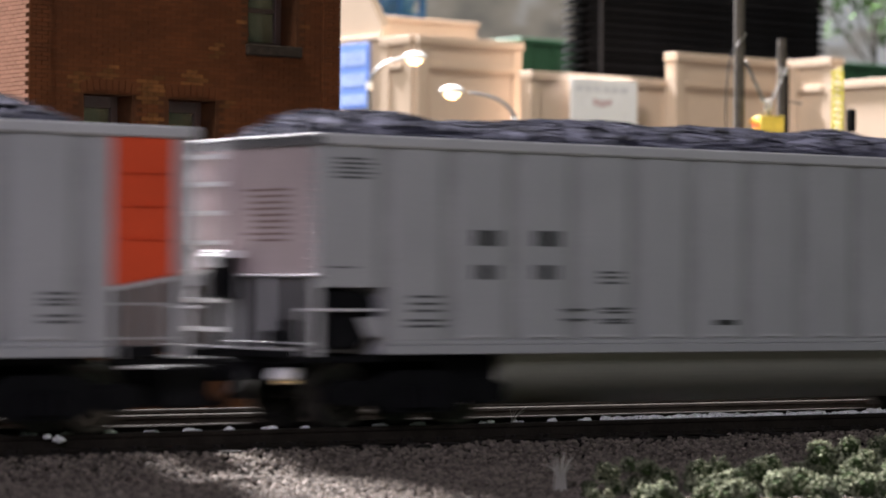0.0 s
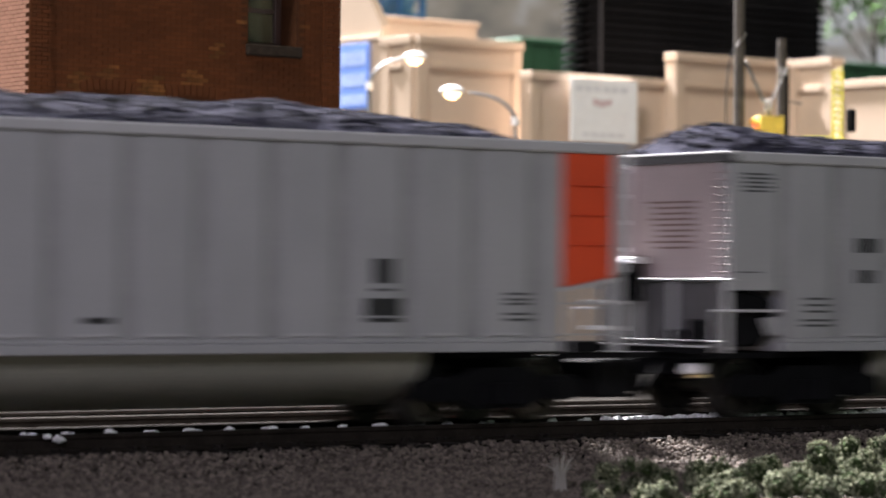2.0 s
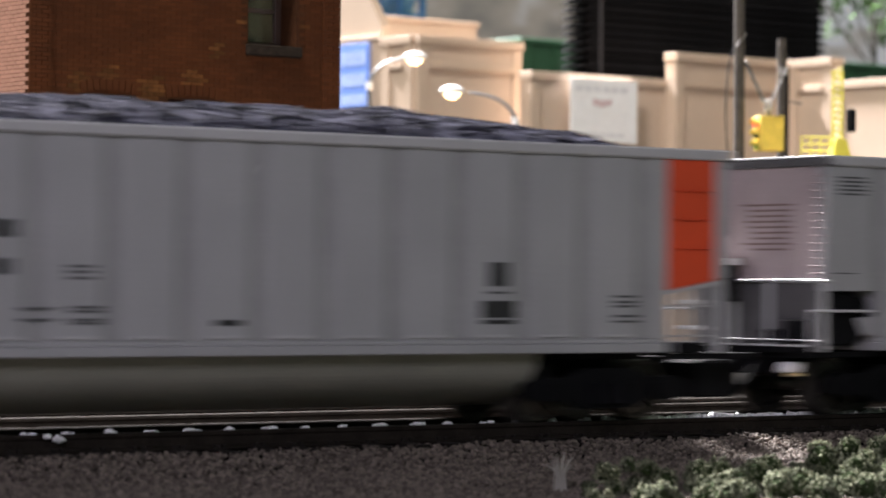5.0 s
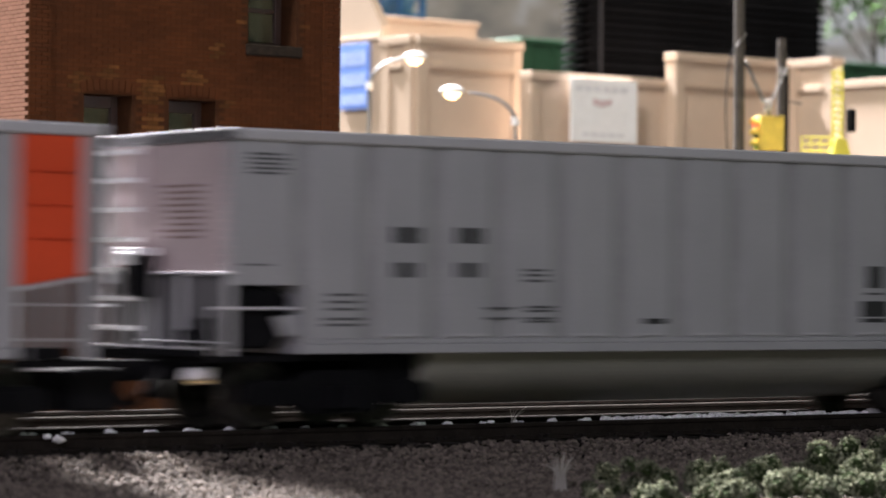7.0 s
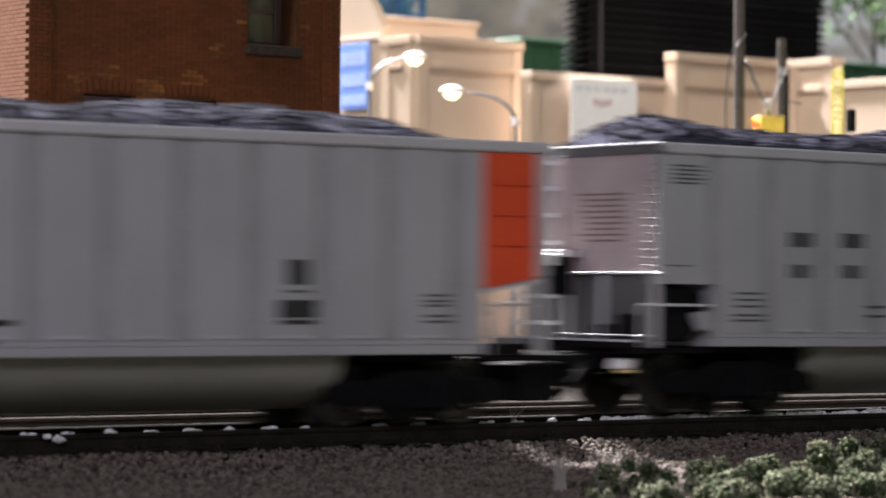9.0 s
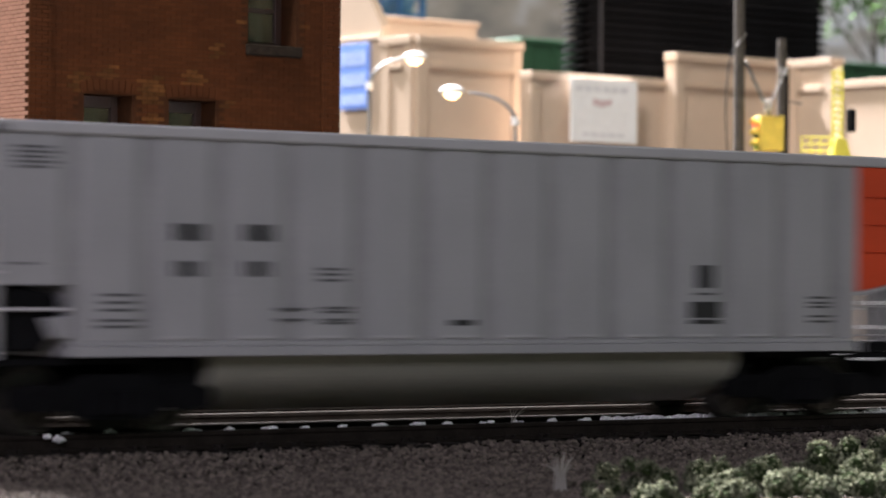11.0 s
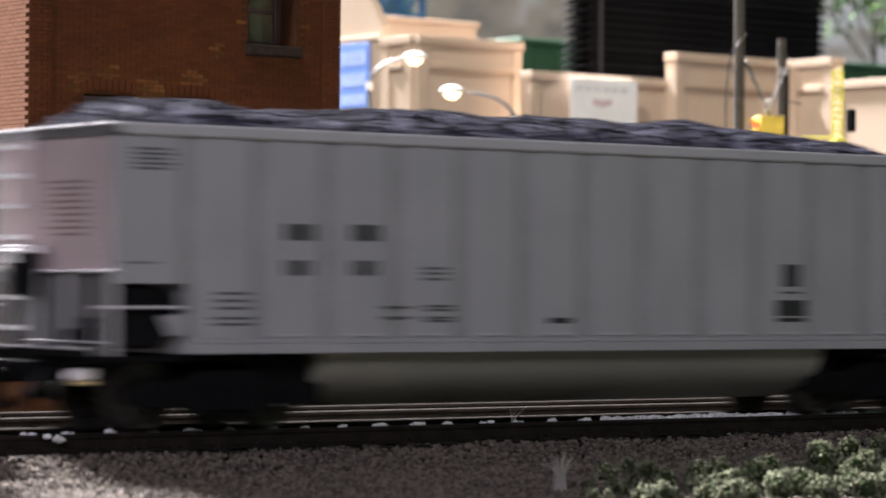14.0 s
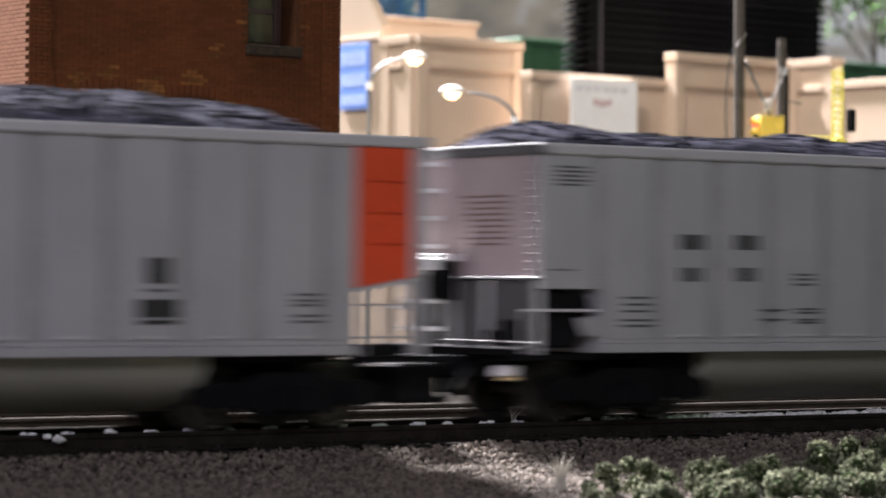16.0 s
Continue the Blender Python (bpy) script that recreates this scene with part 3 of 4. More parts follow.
# ---- brick building behind the tracks ----
def build_brick_building():
    b = root("brick_building", "dark brown brick town building beside the line", "building")
    X0, X1, Y0, Y1, H = -81.3, -12.3, 120.0, 190.0, 92.0
    wins = [(-69.6, -59.4, 43.0, 60.8), (-51.3, -40.9, 43.0, 60.6), (-33.7, -22.6, 73.2, 89.0), (-69.6, -59.4, 8.0, 30.0), (-51.3, -40.9, 8.0, 30.0), (-33.0, -22.6, 8.0, 30.0)]
    # front wall with openings: strips between the openings' edges
    xs = sorted({X0, X1, *[w[0] for w in wins], *[w[1] for w in wins]})
    front = None
    for a, e in zip(xs[:-1], xs[1:]):
        holes = sorted((w[2], w[3]) for w in wins if w[0] <= a + 0.01 and w[1] >= e - 0.01)
        spans, z = [], -7.0
        for h0, h1 in holes:
            spans.append((z, h0))
            z = h1
        for z0, z1 in spans + [(z, H)]:
            piece = Shape().box(a, e, Y0 + 0.12, Y0 + 7.8, z0, z1).make("wall_section", MORTAR, b, "brown brick front wall")
            front = front or piece
    side = Shape().box(X0 + 0.12, X0 + 5.5, Y0 + 7.8, Y1, -7, H).make("wall", MORTAR, b, "side wall in red brick, paled to put side light into its colour")
    Shape().box(X1 - 5.5, X1 - 0.12, Y0 + 7.8, Y1, -7, H).make("wall", MORTAR, b)
    Shape().box(X0 + 5.5, X1 - 5.5, Y1 - 5.5, Y1, -7, H).make("wall", MORTAR, b)
    Shape().box(X0 - 1.2, X1 + 1.2, Y0 - 1.2, Y1 + 1.2, H, H + 4).make("roof", SILL, b, "dark parapet roof", 0.4)
    course, L = 0.86, 2.45
    # corner strips and front brickwork in one run
    s, worn = Shape(), Shape()
    spots = ((-55.3, 61.5, 4.2), (-54.6, 54.5, 3.0), (-41.0, 71.0, 2.0), (-71.0, 63.0, 2.2), (-38.6, 60.0, 1.6), (-21.2, 77.0, 1.8), (-35.0, 77.0, 1.6), (-46.0, 64.5, 3.0), (-65.0, 64.5, 2.6))
    rng = random.Random(2)
    rows = int((H - 30) / course)
    for r in range(rows):
        z = 30 + r * course
        for b0, b1, proud in ((X0, X0 + 4.4, 0.5), (X0 + 4.4, X1 - 4.2, 0.0), (X1 - 4.2, X1, 0.5)):
            x = b0 - (L / 2 if r % 2 else 0)
            while x < b1:
                a, e = max(b0, x) + 0.04, min(b1, x + L) - 0.04
                cut = any(e > w[0] and a < w[1] and z + course > w[2] and z < w[3] for w in wins)
                if e - a > 0.4 and not cut and 44 < z < 90:
                    old = max(1 - math.hypot((a + e) / 2 - sx, z - sz) / sr for sx, sz, sr in spots)
                    (worn if old > 0.4 * rng.random() else s).box(a, e, Y0 - proud - rng.uniform(0, 0.06), Y0 + 0.13, z + 0.05, z + course - 0.05)
                x += L
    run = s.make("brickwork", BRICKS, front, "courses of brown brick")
    tagged(run, kind="stuff")
    tagged(worn.make("worn_brickwork", WORN, front, "ochre worn bricks round the windows"), kind="stuff")
    # window arches, frames, sills, panes
    for x0, x1, z0, z1 in wins:
        if z1 < 40:
            w = Shape().box(x0, x1, Y0 + 4.6, Y0 + 5.2, z0, z1).make("window", WINFRAME, b)
            continue
        cx = (x0 + x1) / 2
        w = Shape().box(x0, x0 + 1.5, Y0 + 5.6, Y0 + 7.6, z0, z1).box(x1 - 1.5, x1, Y0 + 5.6, Y0 + 7.6, z0, z1)
        w.box(x0 + 1.5, x1 - 1.5, Y0 + 5.6, Y0 + 7.6, z1 - 2.4, z1).box(x0 + 1.5, x1 - 1.5, Y0 + 5.6, Y0 + 7.6, z0, z0 + 1.1)
        w.box(x0 + 1.5, x1 - 1.5, Y0 + 5.9, Y0 + 7.3, (z0 + z1) / 2 - 0.5, (z0 + z1) / 2 + 0.5)
        win = w.make("window", WINFRAME, b, "dark brown window frame set deep in the wall", 0.12)
        Shape().box(x0 + 1.5, x1 - 1.5, Y0 + 6.5, Y0 + 6.7, z0 + 1.1, z1 - 2.4).make("pane", PANE, win, "dusty yellowish window glass")
        Shape().box(x0 - 0.6, x1 + 1.0, Y0 - 1.1, Y0 + 5.6, z0 - 2.4, z0 - 0.02).make("sill", SILL, win, "dark stone sill", 0.25)
        for k in range(9):
            t0, t1 = -1 + 2 * k / 9 + 0.02, -1 + 2 * (k + 1) / 9 - 0.02
            hw = (x1 - x0) / 2 + 0.8
            up = lambda t: z1 + 0.1 + 0.9 * (1 - t * t)
            Shape().prism([(cx + t0 * hw, up(t0)), (cx + t1 * hw, up(t1)), (cx + t1 * hw * 1.06, up(t1) + 2.2), (cx + t0 * hw * 1.06, up(t0) + 2.2)], Y0 - 0.3, Y0 + 0.1, "y").make("lintel_brick", BRICKS, win)
    Shape().box(X0 + 6, X1 - 6, Y0 + 22, Y0 + 23, 30, 91.5).make("inner_wall", INSIDE, b)
    lay(b, (X0, Y0), (X1, Y0))
    return b, side, front


brick_house, side_wall, front_wall = build_brick_building()


# ---- tan walls behind ----
def tan_wall(name, label, p0, p1, top, mid, facing):
    """A panelled wall between two plan points: slab, cap, pilasters and a ledge. facing: the normal in plan."""
    w = root(name, label, "wall", "tan panelled walls", "structure")
    (xa, ya), (xb, yb) = p0, p1
    top, mid = top + DROP, mid + DROP if mid else 0
    nx, ny = Vector((yb - ya, xa - xb)).normalized()
    if nx * facing[0] + ny * facing[1] < 0:
        nx, ny = -nx, -ny
    th = 6.0

    def slab(u0, u1, out0, out1, z0, z1, nm, m, bev=0.15):
        ax, ay = xa + (xb - xa) * u0, ya + (yb - ya) * u0
        bx, by = xa + (xb - xa) * u1, ya + (yb - ya) * u1
        pts = [(ax + nx * out0, ay + ny * out0), (bx + nx * out0, by + ny * out0), (bx + nx * out1, by + ny * out1), (ax + nx * out1, ay + ny * out1)]
        return Shape().prism(pts, z0, z1, "z").make(nm, m, w, "", bev)
    L = math.hypot(xb - xa, yb - ya)
    e = 5.0 / L
    slab(0, 1, -th, 0, -7, top - 3.25, "slab", TAN)
    slab(-0.5 / L, 1 + 0.5 / L, -th - 0.3, 1.7, top - 3.2, top, "cap", TANTRIM, 0.12)
    slab(0, e, 0.02, 0.8, -7, top - 3.3, "pilaster", TANTRIM, 0.12)
    slab(1 - e, 1, 0.02, 0.8, -7, top - 3.3, "pilaster", TANTRIM, 0.12)
    if mid:
        slab(e, 1 - e, 0.02, 1.7, mid + 0.2, mid + 2.4, "ledge", TANTRIM, 0.12)
    return w


tan_wall("wall_gable_side", "tan panelled wall lit from the side", (361.8, 627.5), (362.7, 607.5), 122, 108.8, (-1, 0))
tan_wall("wall_front_tall", "tall tan panelled wall with a ledge", (363.8, 605.6), (417.3, 608.0), 122, 108.8, (0, -1))
tan_wall("wall_front_low", "low tan panelled wall carrying a white sign", (406.4, 587.5), (483.2, 590.9), 108.8, 0, (0, -1))
tan_wall("wall_corner_tall", "tall tan panelled wall at the corner", (479.1, 583.6), (542.6, 586.5), 119.8, 105.5, (0, -1))
tan_wall("wall_return_tall", "tall tan return wall lit from the side", (544.3, 584.6), (545.4, 559.4), 119.8, 105.5, (-1, 0))
tan_wall("wall_return_low", "low tan return wall lit from the side", (545.5, 558.5), (548.9, 483.1), 109.5, 0, (-1, 0))


def build_gable():
    g = root("gable_building", "peach-tan building with a sloping gable", "building")
    Shape().prism([(463.5, -7), (463.5, 127), (476, 139.6), (488, 147), (560, 147), (560, -7)], 167.2, 171.5, "x").make("wall", TAN, g, "peach plaster gable wall", 0.3)
    Shape().box(166.0, 167.1, 463.6, 520, 121.5, 123.5).make("ledge", TANTRIM, g, "", 0.2)
    p = tagged(Shape().box(165.6, 166.8, 473.0, 500.0, 93.8, 120.6).make("blue_sign", SIGNBLUE, None, "", 0.1), "bright blue sign board with pale lettering bars on the gable", "sign")
    s = Shape()
    for z0, z1 in ((111.8, 117.5), (103.2, 108.4), (95.6, 99.8)):
        for k in range(5):
            s.box(165.45, 165.62, 476.0 + k * 4.6, 479.4 + k * 4.6, z0, z1)
    for ob in (g, p):
        ob.matrix_world = (Matrix.Translation((0.3618, 0.6282, DROP / 1000)) @ Matrix.Rotation(radians(2.6), 4, "Z") @ Matrix.Diagonal((1, 0.742, 1, 1))
                           @ Matrix.Translation((-0.1672, -0.4635, 0)))
    s.make("lettering", mat("pale_blue_print", (0.45, 0.58, 0.92), 0.6, bump=0), p, "pale lettering reduced to bars")
    t = root("flat_building", "tan flat-roofed building behind the walls", "building")
    Shape().box(192, 246, 520, 600, -7, 139.5).make("wall", TAN, t, "", 0.3)
    Shape().box(191, 247, 519, 601, 139.5, 141.5).make("roof", TANTRIM, t, "", 0.3)
    lay(t, (192, 520), (246, 520))


build_gable()


def build_sign():
    s = tagged(Shape().box(230.9, 262.8, 414.2, 415.4, 80.8, 106.6).make("white_sign", SIGNWHITE, None, "", 0.1), "white notice board with a small red mark on the wall", "sign")
    lay(s, (229.4, 414.2), (261.5, 414.2))
    m = Shape()
    m.prism([(241, 96.3), (245.5, 95.2), (250.5, 96.6), (250, 98.6), (245, 97.8), (241.4, 98.8)], 414.05, 414.25, "y").make("emblem", SIGNRED, s, "small reddish emblem")
    g = Shape()
    for k in range(6):
        g.box(233 + k * 4.3, 236.3 + k * 4.3, 414.08, 414.25, 101.5, 103.6)
    for k in range(5):
        g.box(236 + k * 4.2, 239.4 + k * 4.2, 414.08, 414.25, 83.2, 84.6)
    g.make("lettering", SIGNGREY, s, "pale grey lettering reduced to bars")


build_sign()


# ---- black slatted tower, green building, blue frame, trees, backdrop ----
def build_tower():
    t = root("slatted_tower", "black tower of stacked horizontal slats", "building")
    Shape().box(295, 424, 503, 511, -7, 200).make("core", TOWER, t)
    z = 100.0
    slat = None
    while z < 196:
        if slat is None:
            slat = Shape().prism([(288.0, 0.2), (430.5, 0.2), (424, 3.3), (294.5, 3.3)], 499, 514, "y").make("slat", TOWER, t, "", 0.15)
            slat.location.z = z / 1000
        else:
            o = new("slat", slat.data)
            o.parent = t
            o.location.z = z / 1000
        z += 3.7
    for x in (297.5,):
        Shape().box(x, x + 1.2, 497.6, 498.8, -7, 200).make("corner_post", mat("tower_post", (0.03, 0.03, 0.035), 0.6), t)

    lay(t, (289, 503), (424, 503))


build_tower()
gb = root("green_building", "low dark green sided building behind the wall", "building")
Shape().box(352, 760, 660, 760, -7, 153).make("wall", GREEN, gb)
Shape().box(350, 762, 658, 762, 153, 156.5).make("roof", GREEN, gb, "", 0.5)
for k in range(29):
    Shape().box(357 + k * 14, 358.2 + k * 14, 658.6, 659.9, -7, 152.8).make("batten", GREEN, gb)
lay(gb, (352, 660), (760, 660))


def build_blue_frame():
    t = root("blue_lattice_frame", "dark blue steel lattice frame behind the roofs", "structure")
    for k in range(4):
        Shape().box(296 + k * 14, 299 + k * 14, 750, 753, -7, 210).make("post", BLUE, t, "", 0.2)
    for z in (150, 170, 176, 190, 206):
        Shape().box(299.05, 337.9, 750.4, 752.6, z, z + 2.6).make("beam", BLUE, t, "", 0.2)
    for k in range(3):
        for z in (152.7, 178.7, 192.7):
            a = 299.2 + k * 14
            Shape().tube([(a, 751.5, z + 0.5), (a + 10.6, 751.5, z + (17 if z < 160 else 11) - 0.5)], 0.9, 6).make("brace", BLUE, t)
    Shape().box(296, 342, 764, 768, -7, 214).make("panel", mat("blue_panel", (0.10, 0.20, 0.40), 0.6, var=0.5, scale=90, col2=(0.35, 0.42, 0.55)), t)

    lay(t, (296, 750), (342, 750))


build_blue_frame()


def build_tree(x, y, h, r, seed):
    rng = random.Random(seed)
    t = root("tree", "light green leafy tree before the backdrop", "tree", "trees at the back")
    tr = Shape().tube([(x, y, -7), (x + 4, y, h * 0.5), (x + 1, y, h * 0.82)], 3.2, 10, 1.2)
    for k in range(7):
        a = k * 0.9
        tr.tube([(x + 3, y, h * 0.45 + k * 9), (x + math.cos(a) * r * 0.7, y + math.sin(a) * r * 0.6, h * 0.62 + k * 12)], 0.9, 6, 0.35)
    tr.make("trunk", POLE, t)
    s = Shape()
    for _ in range(1700):
        a, b, q = rng.uniform(0, 6.28), rng.uniform(-1, 1), rng.uniform(0.35, 1) ** 0.6
        hang = 1.0 + 0.25 * math.sin(a * 3 + seed)
        px, py, pz = x + r * q * math.cos(a) * math.sqrt(1 - b * b), y + r * q * math.sin(a) * math.sqrt(1 - b * b), h * 0.78 + r * q * b * 0.8 * hang
        if noise.noise(Vector((px / 28, py / 28, pz / 28))) < -0.02:
            continue
        d = Vector((rng.uniform(-1, 1), rng.uniform(-1, 1), rng.uniform(-1.2, 0.3))).normalized() * 8
        w = d.cross(Vector((rng.uniform(-1, 1), rng.uniform(-1, 1), 0.3))).normalized() * 2.4
        c = Vector((px, py, pz))
        o = len(s.v)
        n = d.cross(w).normalized() * 0.5
        s.v += [tuple(c), tuple(c + d * 0.5 + w), tuple(c + d), tuple(c + d * 0.5 - w), tuple(c + d * 0.5 + n)]
        s.f += [(o, o + 1, o + 4), (o + 1, o + 2, o + 4), (o + 2, o + 3, o + 4), (o + 3, o, o + 4), (o, o + 3, o + 2, o + 1)]
    s.make("crown", LEAF, t, "light green leaves with gaps")
    stand(t, x, y)


build_tree(850, 960, 374, 85, 1)
build_tree(965, 990, 378, 92, 2)
lay(tagged(Shape().box(-900, 2200, 1500, 1512, -7, 520).make("backdrop", BACKDROP), "hazy grey and white painted backdrop with a faint added glow", "backdrop", kind="structure"), (0, 1500), (1000, 1500))


# ---- street lamps ----
def arc(p0, p1, p2, n=10):
    a, b, c = Vector(p0), Vector(p1), Vector(p2)
    return [tuple(a * (1 - t) ** 2 + b * 2 * t * (1 - t) + c * t * t) for t in [i / n for i in range(n + 1)]]


def build_street_lamp(base, shoulder, tip, power):
    l = root("street_lamp", "grey model street lamp with a curved arm, lit warm", "street lamp", "street lamps by the wall")
    bx, by = view_fit(*base)
    tip = (*view_fit(*tip[:2]), tip[2] + DROP)
    shoulder += DROP
    Shape().tube([(bx, by, -7), (bx, by, shoulder - 2)], 1.0, 10, 0.72).make("pole", LAMPGREY, l)
    Shape().tube([(bx, by, shoulder - 4.4), (bx, by, shoulder - 1.6)], 1.35, 10).make("collar", LAMPWHITE, l, "bright collar", 0.1)
    d = Vector((tip[0] - bx, tip[1] - by, 0))
    Shape().tube(arc((bx, by, shoulder - 2), (bx + d.x * 0.12, by + d.y * 0.12, tip[2] - 0.6), (bx + d.x * 0.62, by + d.y * 0.62, tip[2])), 0.72, 8, 0.6).make("arm", LAMPGREY, l)
    u = d.normalized()
    c = Vector((bx, by, 0)) + d * 0.82
    hood, bulb = Shape(), Shape()
    for sh, z0, k0, flat in ((hood, tip[2] + 0.2, 1.0, 0.62), (bulb, tip[2] - 0.1, 0.68, -0.55)):
        o = len(sh.v)
        for i in range(6):
            f = i / 5 * math.pi / 2
            for j in range(16):
                w = j / 16 * 2 * math.pi
                lx, ly = 4.4 * k0 * math.cos(w) * math.cos(f), 2.3 * k0 * math.sin(w) * math.cos(f)
                sh.v.append((c.x + u.x * lx - u.y * ly, c.y + u.y * lx + u.x * ly, z0 + flat * 4.0 * math.sin(f) * 0.95))
        for i in range(5):
            for j in range(16):
                sh.f.append((o + i * 16 + j, o + i * 16 + (j + 1) % 16, o + (i + 1) * 16 + (j + 1) % 16, o + (i + 1) * 16 + j))
        sh.f.append(tuple(range(o, o + 16)))
    hood.make("hood", LAMPWHITE, l, "white lamp hood", 0, True)
    bulb.make("bulb", BULB, l, "glowing warm bulb", 0, True)
    lamp = bpy.data.lights.new("street_light", "POINT")
    lamp.energy, lamp.color, lamp.shadow_soft_size = power, (1.0, 0.66, 0.34), 0.002
    ob = new("street_light", lamp)
    ob.location = (c.x / 1000, c.y / 1000, (tip[2] - 4.5) / 1000)


build_street_lamp((110.4, 354.6), 94.5, (126.8, 344.6, 101.2), 0.008)
build_street_lamp((145.5, 313.2), 81.0, (122.4, 326.2, 87.7), 0.008)


# ---- traffic signal on its poles ----
def build_signal():
    p = root("utility_pole", "tall weathered grey-brown wooden pole", "pole", "poles by the crossing")
    Shape().tube([(200.2, 260.8, -7), (200.2, 260.8, 60), (199.8, 260.6, 175)], 1.9, 14, 1.7).make("post", POLE, p)
    Shape().tube([(197.9, 259.6, 101.8), (199.4, 258.5, 104.0), (201.6, 259.0, 106.0)], 0.22, 6).make("wire_wrap", WIREGREY, p)
    Shape().tube(arc((197.8, 260.3, 102), (193.8, 261.5, 92), (196.0, 261.3, 66)), 0.28, 6).make("loose_wire", WIRE, p, "dark loose wire hanging down the pole")
    stand(p, 200.2, 260.8)
    q = root("short_pole", "shorter weathered pole with a cut top", "pole", "poles by the crossing")
    Shape().tube([(237.4, 286.0, -7), (237.2, 285.9, 109.4)], 1.75, 14, 1.55).make("post", POLE, q)
    Shape().tube([(239, 284.8, 87.5), (243.5, 282.2, 86.5)], 0.22, 6).make("spike", WIRE, q)
    for k in range(3):
        Shape().tube([(235.4, 285.0, 97.0 + k * 0.9), (237.2, 284.0, 97.3 + k * 0.9), (239.2, 285.4, 97.0 + k * 0.9)], 0.35, 6).make("wire_wrap", WIREGREY, q)
    stand(q, 237.4, 286.0)
    s = root("traffic_signal", "yellow hanging traffic signal, red lamp lit", "traffic signal")
    ctr, rot = Vector((209.0, 256.2, 0)), radians(-102)
    ca, sa = math.cos(rot), math.sin(rot)

    def put(pts):
        return [(ctr.x + x * ca - y * sa, ctr.y + x * sa + y * ca, z) for x, y, z in pts]

    def boxed(x0, x1, y0, y1, z0, z1):
        b = Shape().box(x0, x1, y0, y1, z0, z1)
        b.v = put(b.v)
        return b
    body = boxed(-3.0, 3.0, -4.2, 4.2, 67.2, 78.2)
    body.prism([(-3.2, -4.4), (3.2, -4.4), (3.2, 4.4), (-3.2, 4.4)], 78.2, 78.8, "z")
    body.v[8:] = put(body.v[8:])
    body = body.make("housing", YELLOW, s, "", 0.35)
    for k, z in enumerate((76.2, 72.7, 69.2)):
        for nm, sx in (("lens", -4.3), ("visor", -4.3)):
            if nm == "lens":
                o = Shape().tube([(0, sx + 0.2, z), (0, sx - 1.0, z)], 1.3, 14)
                o.v = put(o.v)
                o.make("lens", (REDBULB, DARKLENS, GREENLENS)[k], s, ("glowing red lens", "dark unlit lens", "dull green lens")[k])
            else:
                v = Shape()
                for i in range(9):
                    w0 = math.pi * i / 9
                    w1 = math.pi * (i + 1) / 9
                    v.prism([(1.45 * math.cos(w0), z + 1.45 * math.sin(w0)), (1.45 * math.cos(w1), z + 1.45 * math.sin(w1)), (1.65 * math.cos(w1), z + 1.65 * math.sin(w1)), (1.65 * math.cos(w0), z + 1.65 * math.sin(w0))], sx - 2.0, sx + 0.1, "y")
                v.v = put(v.v)
                v.make("visor", YELLOW, s)
    Shape().tube([(209.0, 256.2, 78.7), (208.9, 256.2, 80.6)], 0.7, 8).make("hanger", WIRE, s)
    rng = random.Random(3)
    for dx in (0, 0.9):
        pts = [(202.0 + t * 6.6 + math.sin(t * 22 + dx * 3) * 0.35, 259.8 - t * 3.4, 96.8 - t * 16.4 + math.cos(t * 22 + dx * 3) * 0.3) for t in [i / 30 for i in range(31)]]
        Shape().tube(pts, 0.38, 6).make("twisted_wire", WIRE if dx else WIREGREY, s, "twisted suspension wire")
    Shape().tube(arc((209.3, 256.4, 81.5), (213, 262, 84), (236.3, 285.0, 97.5), 12), 0.19, 6).make("guy_wire", WIREGREY, s)
    for k in range(5):
        Shape().tube([(207.6, 256.9, 80.6 + k * 0.8), (209.0, 255.2, 80.9 + k * 0.8), (210.3, 256.8, 80.6 + k * 0.8)], 0.33, 6).make("wire_knot", WIREGREY, s)

    stand(s, 209.0, 256.2)


build_signal()


def build_yellow_mast():
    y = root("yellow_lattice_mast", "lemon yellow lattice mast on a railed base", "mast")
    for dx, dy in ((0, 0), (2.6, -1.4), (1.2, 1.9), (3.8, 0.5)):
        Shape().tube([(214.6 + dx, 230.3 + dy, 64), (214.6 + dx, 230.3 + dy, 92)], 0.33, 6).make("upright", LEMON, y)
    for k in range(13):
        z = 66 + k * 2.1
        Shape().tube([(214.6, 230.3, z), (217.2, 228.9, z)], 0.3, 6).make("rung", LEMON, y)
        Shape().tube([(214.6, 230.3, z), (217.2, 228.9, z + 2.1)], 0.22, 6).make("brace", LEMON, y)
    Shape().box(205.5, 223, 224.5, 236.5, 62.2, 64.0).make("platform", LEMON, y, "", 0.2)
    Shape().prism([(213.0, 64.0), (220.6, 64.0), (218.4, 70.0), (214.4, 70.0)], 228.2, 231.4, "y").make("pedestal", LEMON, y, "", 0.3)
    Shape().box(208, 220, 226, 235, -7, 62.2).make("plinth", TAN, y, "", 0.3)
    for z in (66.2, 68.4, 70.6):
        Shape().tube([(206.0, 235.6, z), (214.0, 231.2, z)], 0.25, 6).make("rail", LEMON, y)
    for t in (0, 0.33, 0.66, 1):
        Shape().tube([(206 + 8 * t, 235.6 - 4.4 * t, 64), (206 + 8 * t, 235.6 - 4.4 * t, 70.8)], 0.25, 6).make("rail_post", LEMON, y)
    Shape().box(218.4, 221.2, 226.6, 229.0, 72.2, 79.6).make("control_box", BLACK, y, "dark green-black control box", 0.5)

    stand(y, 215.0, 230.0)


